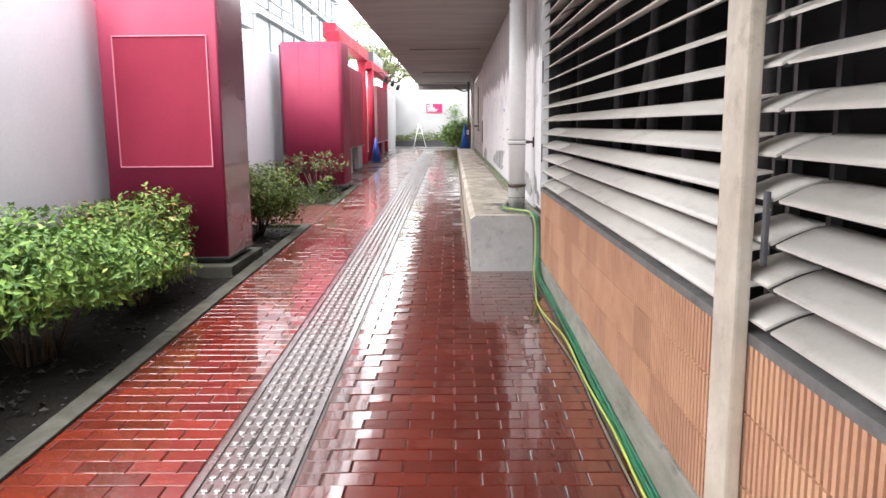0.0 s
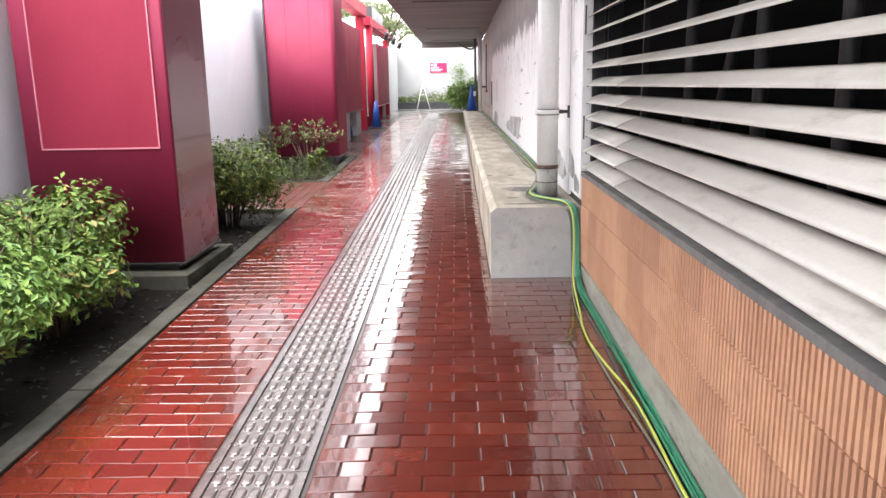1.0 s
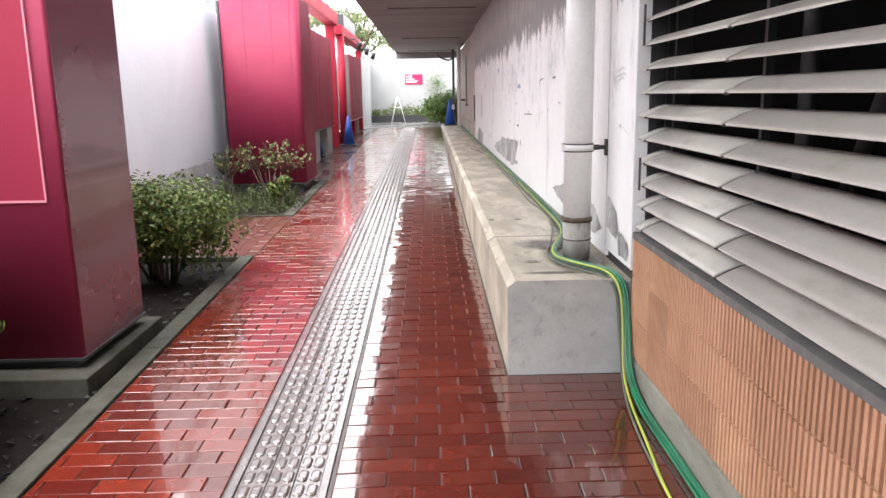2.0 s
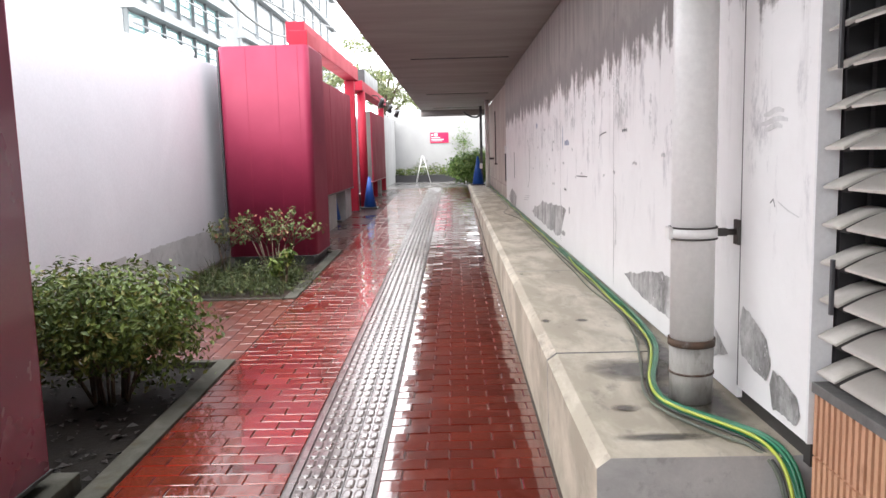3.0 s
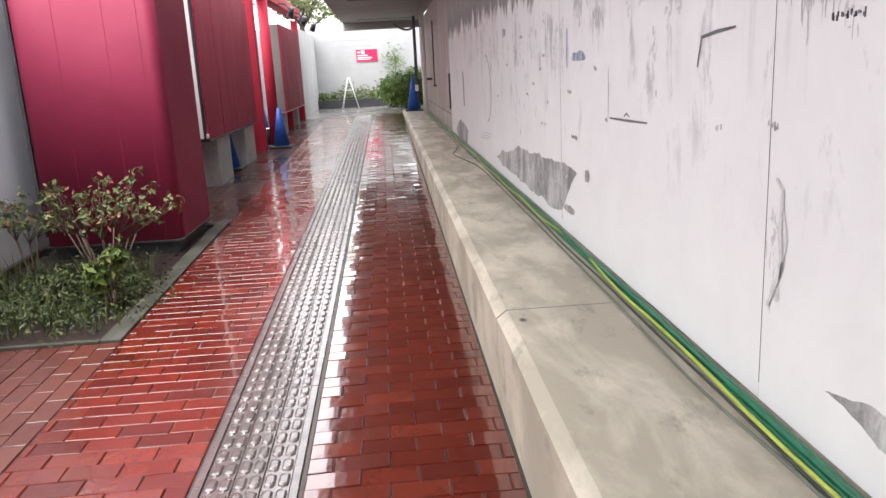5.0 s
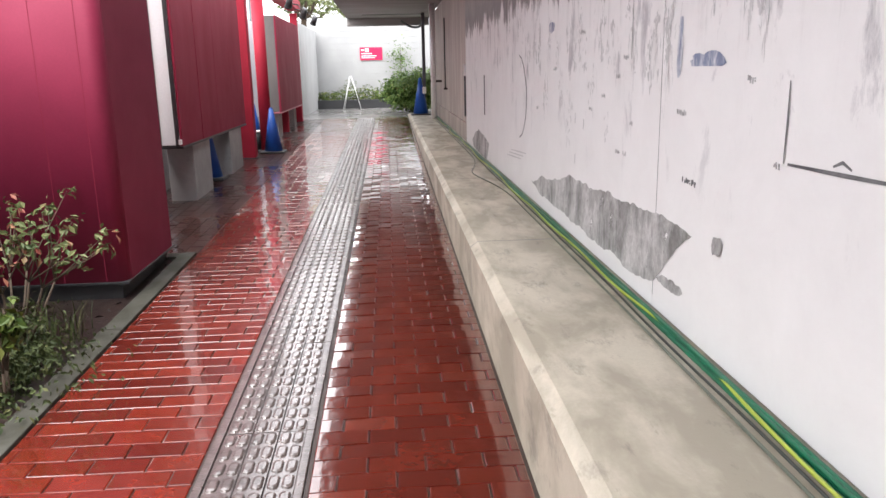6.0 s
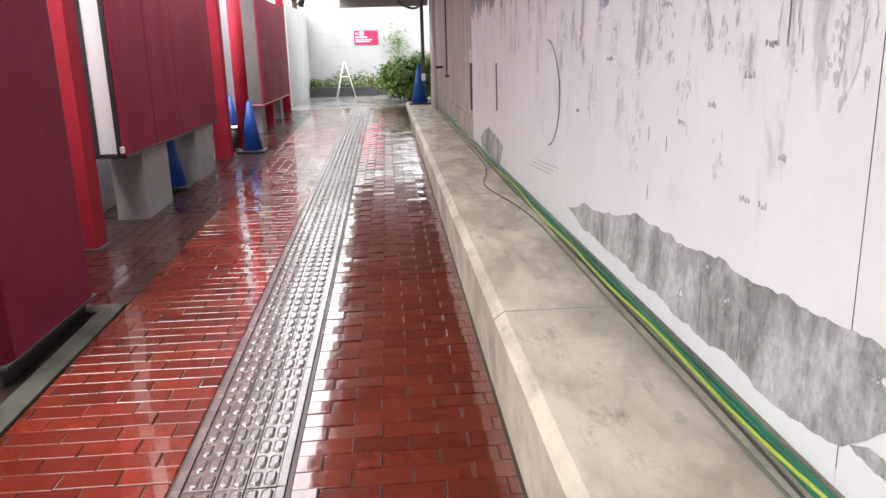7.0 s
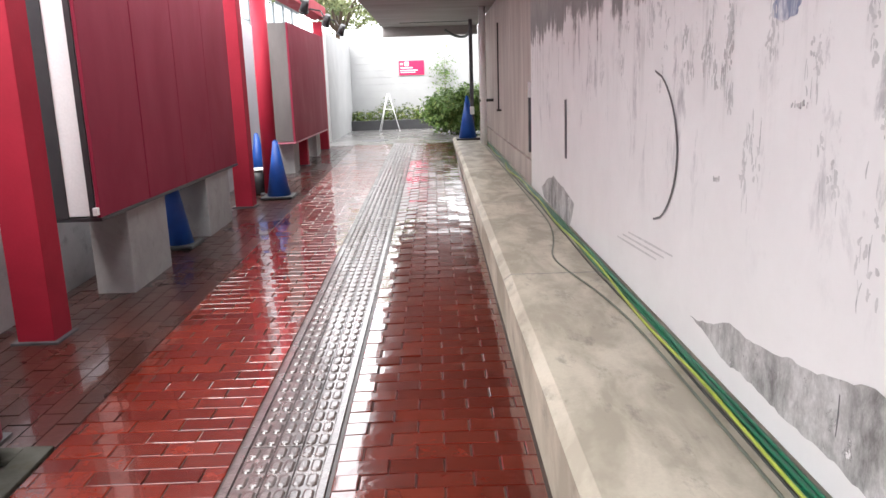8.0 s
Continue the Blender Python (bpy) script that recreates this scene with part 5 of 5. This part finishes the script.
def twiggy_shrub(base, spread, height, stems, seed, label):
    """A thin shrub: forking bare stems with small tufts of leaves at the twig ends."""
    rng = random.Random(seed)
    th = thing("shrub", base, label, "shrub", "shrubs in the planting beds")
    b = Vector(base)
    bm = bmesh.new()
    vs, fs = [], []
    for i in range(stems):
        a = 6.28 * i / stems + rng.uniform(-0.4, 0.4)
        out = Vector((math.cos(a), math.sin(a), 0)) * spread
        root = b + out * 0.08 - Vector((0, 0, 0.02))
        fork = b + out * rng.uniform(0.25, 0.45) + Vector((0, 0, height * rng.uniform(0.45, 0.6)))
        add_cyl(bm, root, fork, 0.008, 0.006, 6)
        for q in range(4):
            tip = b + out * rng.uniform(0.3, 1.0) + Vector((rng.gauss(0, 0.07), rng.gauss(0, 0.07), height * rng.uniform(0.7, 1.0)))
            add_cyl(bm, fork, tip, 0.005, 0.002, 5)
            for c, n in ((tip, 13), (fork.lerp(tip, 0.6), 6)):
                v, f = leaves(n, c, (0.065, 0.065, 0.05), 0.046, rng, 0.1, 0.3)
                k = len(vs)
                vs += v
                fs += [tuple(w + k for w in t) for t in f]
    part("stem_work", bm, BARK, th, "thin brown woody stems", "stuff")
    leaf_part("foliage", (vs, fs), LEAF_RED, th)


def grass_tufts(x0, x1, y0, y1, n, seed):
    """Thin bent blades standing among the weeds."""
    rng = random.Random(seed)
    vs, fs = [], []
    for i in range(n):
        x, y = rng.uniform(x0, x1), rng.uniform(y0, y1)
        a, h, w = rng.uniform(0, 6.28), rng.uniform(0.08, 0.26), rng.uniform(0.002, 0.004)
        lean = Vector((math.cos(a), math.sin(a), 0)) * h * rng.uniform(0.2, 0.7)
        side = Vector((-math.sin(a), math.cos(a), 0)) * w
        p = Vector((x, y, gz(y) - 0.01))
        m = p + lean * 0.35 + Vector((0, 0, h * 0.65))
        k = len(vs)
        vs += [tuple(v) for v in (p - side, p + side, m + side * 0.8, m - side * 0.8, p + lean + Vector((0, 0, h)))]
        fs += [(k, k + 1, k + 2), (k, k + 2, k + 3), (k + 3, k + 2, k + 4)]
    return vs, fs


twiggy_shrub((-2.38, 13.30, gz(13.3) - 0.02), 0.60, 0.78, 11, 45, "sparse reddish shrub in front of the kiosk")
twiggy_shrub((-3.02, 13.55, gz(13.5) - 0.02), 0.26, 0.62, 4, 52, "few bare twigs with yellowing leaves by the wall")
weeds = shrub("weeds", (-2.62, 12.85, gz(12.9) - 0.03), (0.80, 0.80, 0.085), 6000, 0.034, LEAF_WEED, "low straggling weeds over the short bed", 46, 14, 0.4, 0.2, 0.0, 9)
leaf_part("blades", grass_tufts(-3.2, -2.06, 12.2, 13.6, 900, 53), LEAF_WEED, weeds)
shrub("weeds", (-2.34, 13.00, gz(13) - 0.03), (0.40, 0.42, 0.17), 1600, 0.036, LEAF_WEED, "dull green weeds at the foot of the reddish shrub", 48, 10, 0.4, 0.2, 0.0, 5)
shrub("shrub", (-2.12, 12.62, gz(12.6) - 0.02), (0.14, 0.16, 0.22), 260, 0.075, LEAF_OLIVE, "thin leafy sprig at the edge of the bed", 47, 6, 0.4, 0.2, 0.08, 2)

# ---- bricks, last ----
BL, BW = 0.22, 0.1105


def brick_verts(lx, ly, worn, t=0.014, gap=0.0025):
    hx, hy = lx / 2 - gap, ly / 2 - gap
    vs = [(sx * (hx - worn[0]), sy * (hy - worn[1]), 0) for sx, sy in ((-1, -1), (1, -1), (1, 1), (-1, 1))]
    vs += [(sx * hx, sy * hy, -0.0027) for sx, sy in ((-1, -1), (1, -1), (1, 1), (-1, 1))]
    vs += [(sx * hx, sy * hy, -t) for sx, sy in ((-1, -1), (1, -1), (1, 1), (-1, 1))]
    fs = [(0, 1, 2, 3)]
    for k in (0, 4):
        for i in range(4):
            j = (i + 1) % 4
            fs.append((k + 4 + i, k + 4 + j, k + j, k + i))
    return vs, fs


brick_cache = {}


def brick_mesh(lx, ly, material, worn):
    key = (round(lx, 3), round(ly, 3), material.name, worn)
    if key not in brick_cache:
        me = bpy.data.meshes.new("brick")
        vs, fs = brick_verts(lx, ly, worn)
        me.from_pydata(vs, [], fs)
        me.materials.append(material)
        brick_cache[key] = me
    return brick_cache[key]


def lay(rects, single, parent, material, seed, worn, most=300, dish=None):
    """Lay bricks given as (x0, x1, y0, y1), arrises worn back across and along the path: the first for which single() holds as objects, the rest joined. dish(x, y): how far a brick has settled towards the drain."""
    rg = random.Random(seed)
    vs, fs, count = [], [], 0
    for x0, x1, y0, y1 in rects:
        if x1 - x0 < 0.018 or y1 - y0 < 0.018:
            continue
        x, y = (x0 + x1) / 2, (y0 + y1) / 2
        m = sloped(x, y, rg.uniform(-0.0012, 0.0012)) @ Matrix.Rotation(rg.gauss(0, 0.011), 4, "X") @ Matrix.Rotation(rg.gauss(0, 0.007) - (dish(x, y) if dish else 0), 4, "Y")
        if single(x, y) and count < most:
            ob = new("brick", brick_mesh(x1 - x0, y1 - y0, material, worn))
            ob.parent = parent
            ob.matrix_basis = m
            count += 1
        else:
            v, f = brick_verts(x1 - x0, y1 - y0, worn)
            k = len(vs)
            vs += [tuple(m @ Vector(p)) for p in v]
            fs += [tuple(i + k for i in q) for q in f]
    me = bpy.data.meshes.new("brick_field")
    me.from_pydata(vs, [], fs)
    me.materials.append(material)
    ob = new("brick_field", me)
    ob.parent = parent
    tagged(ob, kind="stuff")


def running(xa, xb, ya, yb, anchor):
    """Courses across the path in running bond."""
    out = []
    for r in range(int((yb - ya) / BW)):
        y0 = ya + r * BW
        off = anchor + (BL / 2 if r % 2 else 0)
        k = math.floor((xa - off) / BL)
        while off + k * BL < xb:
            a, b = max(xa, off + k * BL), min(xb, off + (k + 1) * BL)
            if b - a > 0.018:
                out.append((a, b, y0, y0 + BW))
            k += 1
    return out


def lengthwise(xa, xb, ya, yb):
    out = []
    for c in range(int((xb - xa) / BW) + 1):
        x0, x1 = xb - (c + 1) * BW, xb - c * BW
        off = BL / 2 if c % 2 else 0
        k = 0
        while ya - off + k * BL < yb:
            a, b = max(ya, ya - off + k * BL), min(yb, ya - off + (k + 1) * BL)
            if b - a > 0.018:
                out.append((max(x0, xa), x1, a, b))
            k += 1
    return out


def settled(x, y):
    """Bricks along the drain lean towards it, those along the ledge towards the ledge, with a ragged line between."""
    edge = -0.06 + 0.30 * noise.noise((x * 2.0, y * 1.3, 5)) + 0.12 * noise.noise((x * 7, y * 7, 2))
    return 0.030 if x < -0.42 else (-0.020 if x > edge and y > LEDGE_Y + 2 else 0.004)


left_side = running(PATH_L, GRATE_L - 0.003, -1.0, RAMP_END - 0.02, -1.83)
right_side = running(GRATE_R + 0.003, 0.786, -1.0, LEDGE_Y - 0.01, -0.44) + running(GRATE_R + 0.003, LEDGE_X - 0.008, LEDGE_Y - 0.01, RAMP_END - 0.02, -0.44)
lay(left_side, lambda x, y: 4.6 < y < 7.2, pavement, BRICK, 71, (0.0044, 0.0020), 130)
lay(right_side, lambda x, y: 4.6 < y < 7.2 or 12.6 < y < 14.2, pavement, BRICK_LANE, 74, (0.0050, 0.0016), 170, settled)
lay(lengthwise(-3.33, PATH_L - 0.002, 9.94, 12.01), lambda x, y: True, side_pavement, BRICK_DRY, 72, (0.0018, 0.0030))
lay(lengthwise(-3.33, PATH_L - 0.002, 15.24, RAMP_END - 0.02), lambda x, y: False, side_pavement, BRICK_OLD, 73, (0.0010, 0.0010))
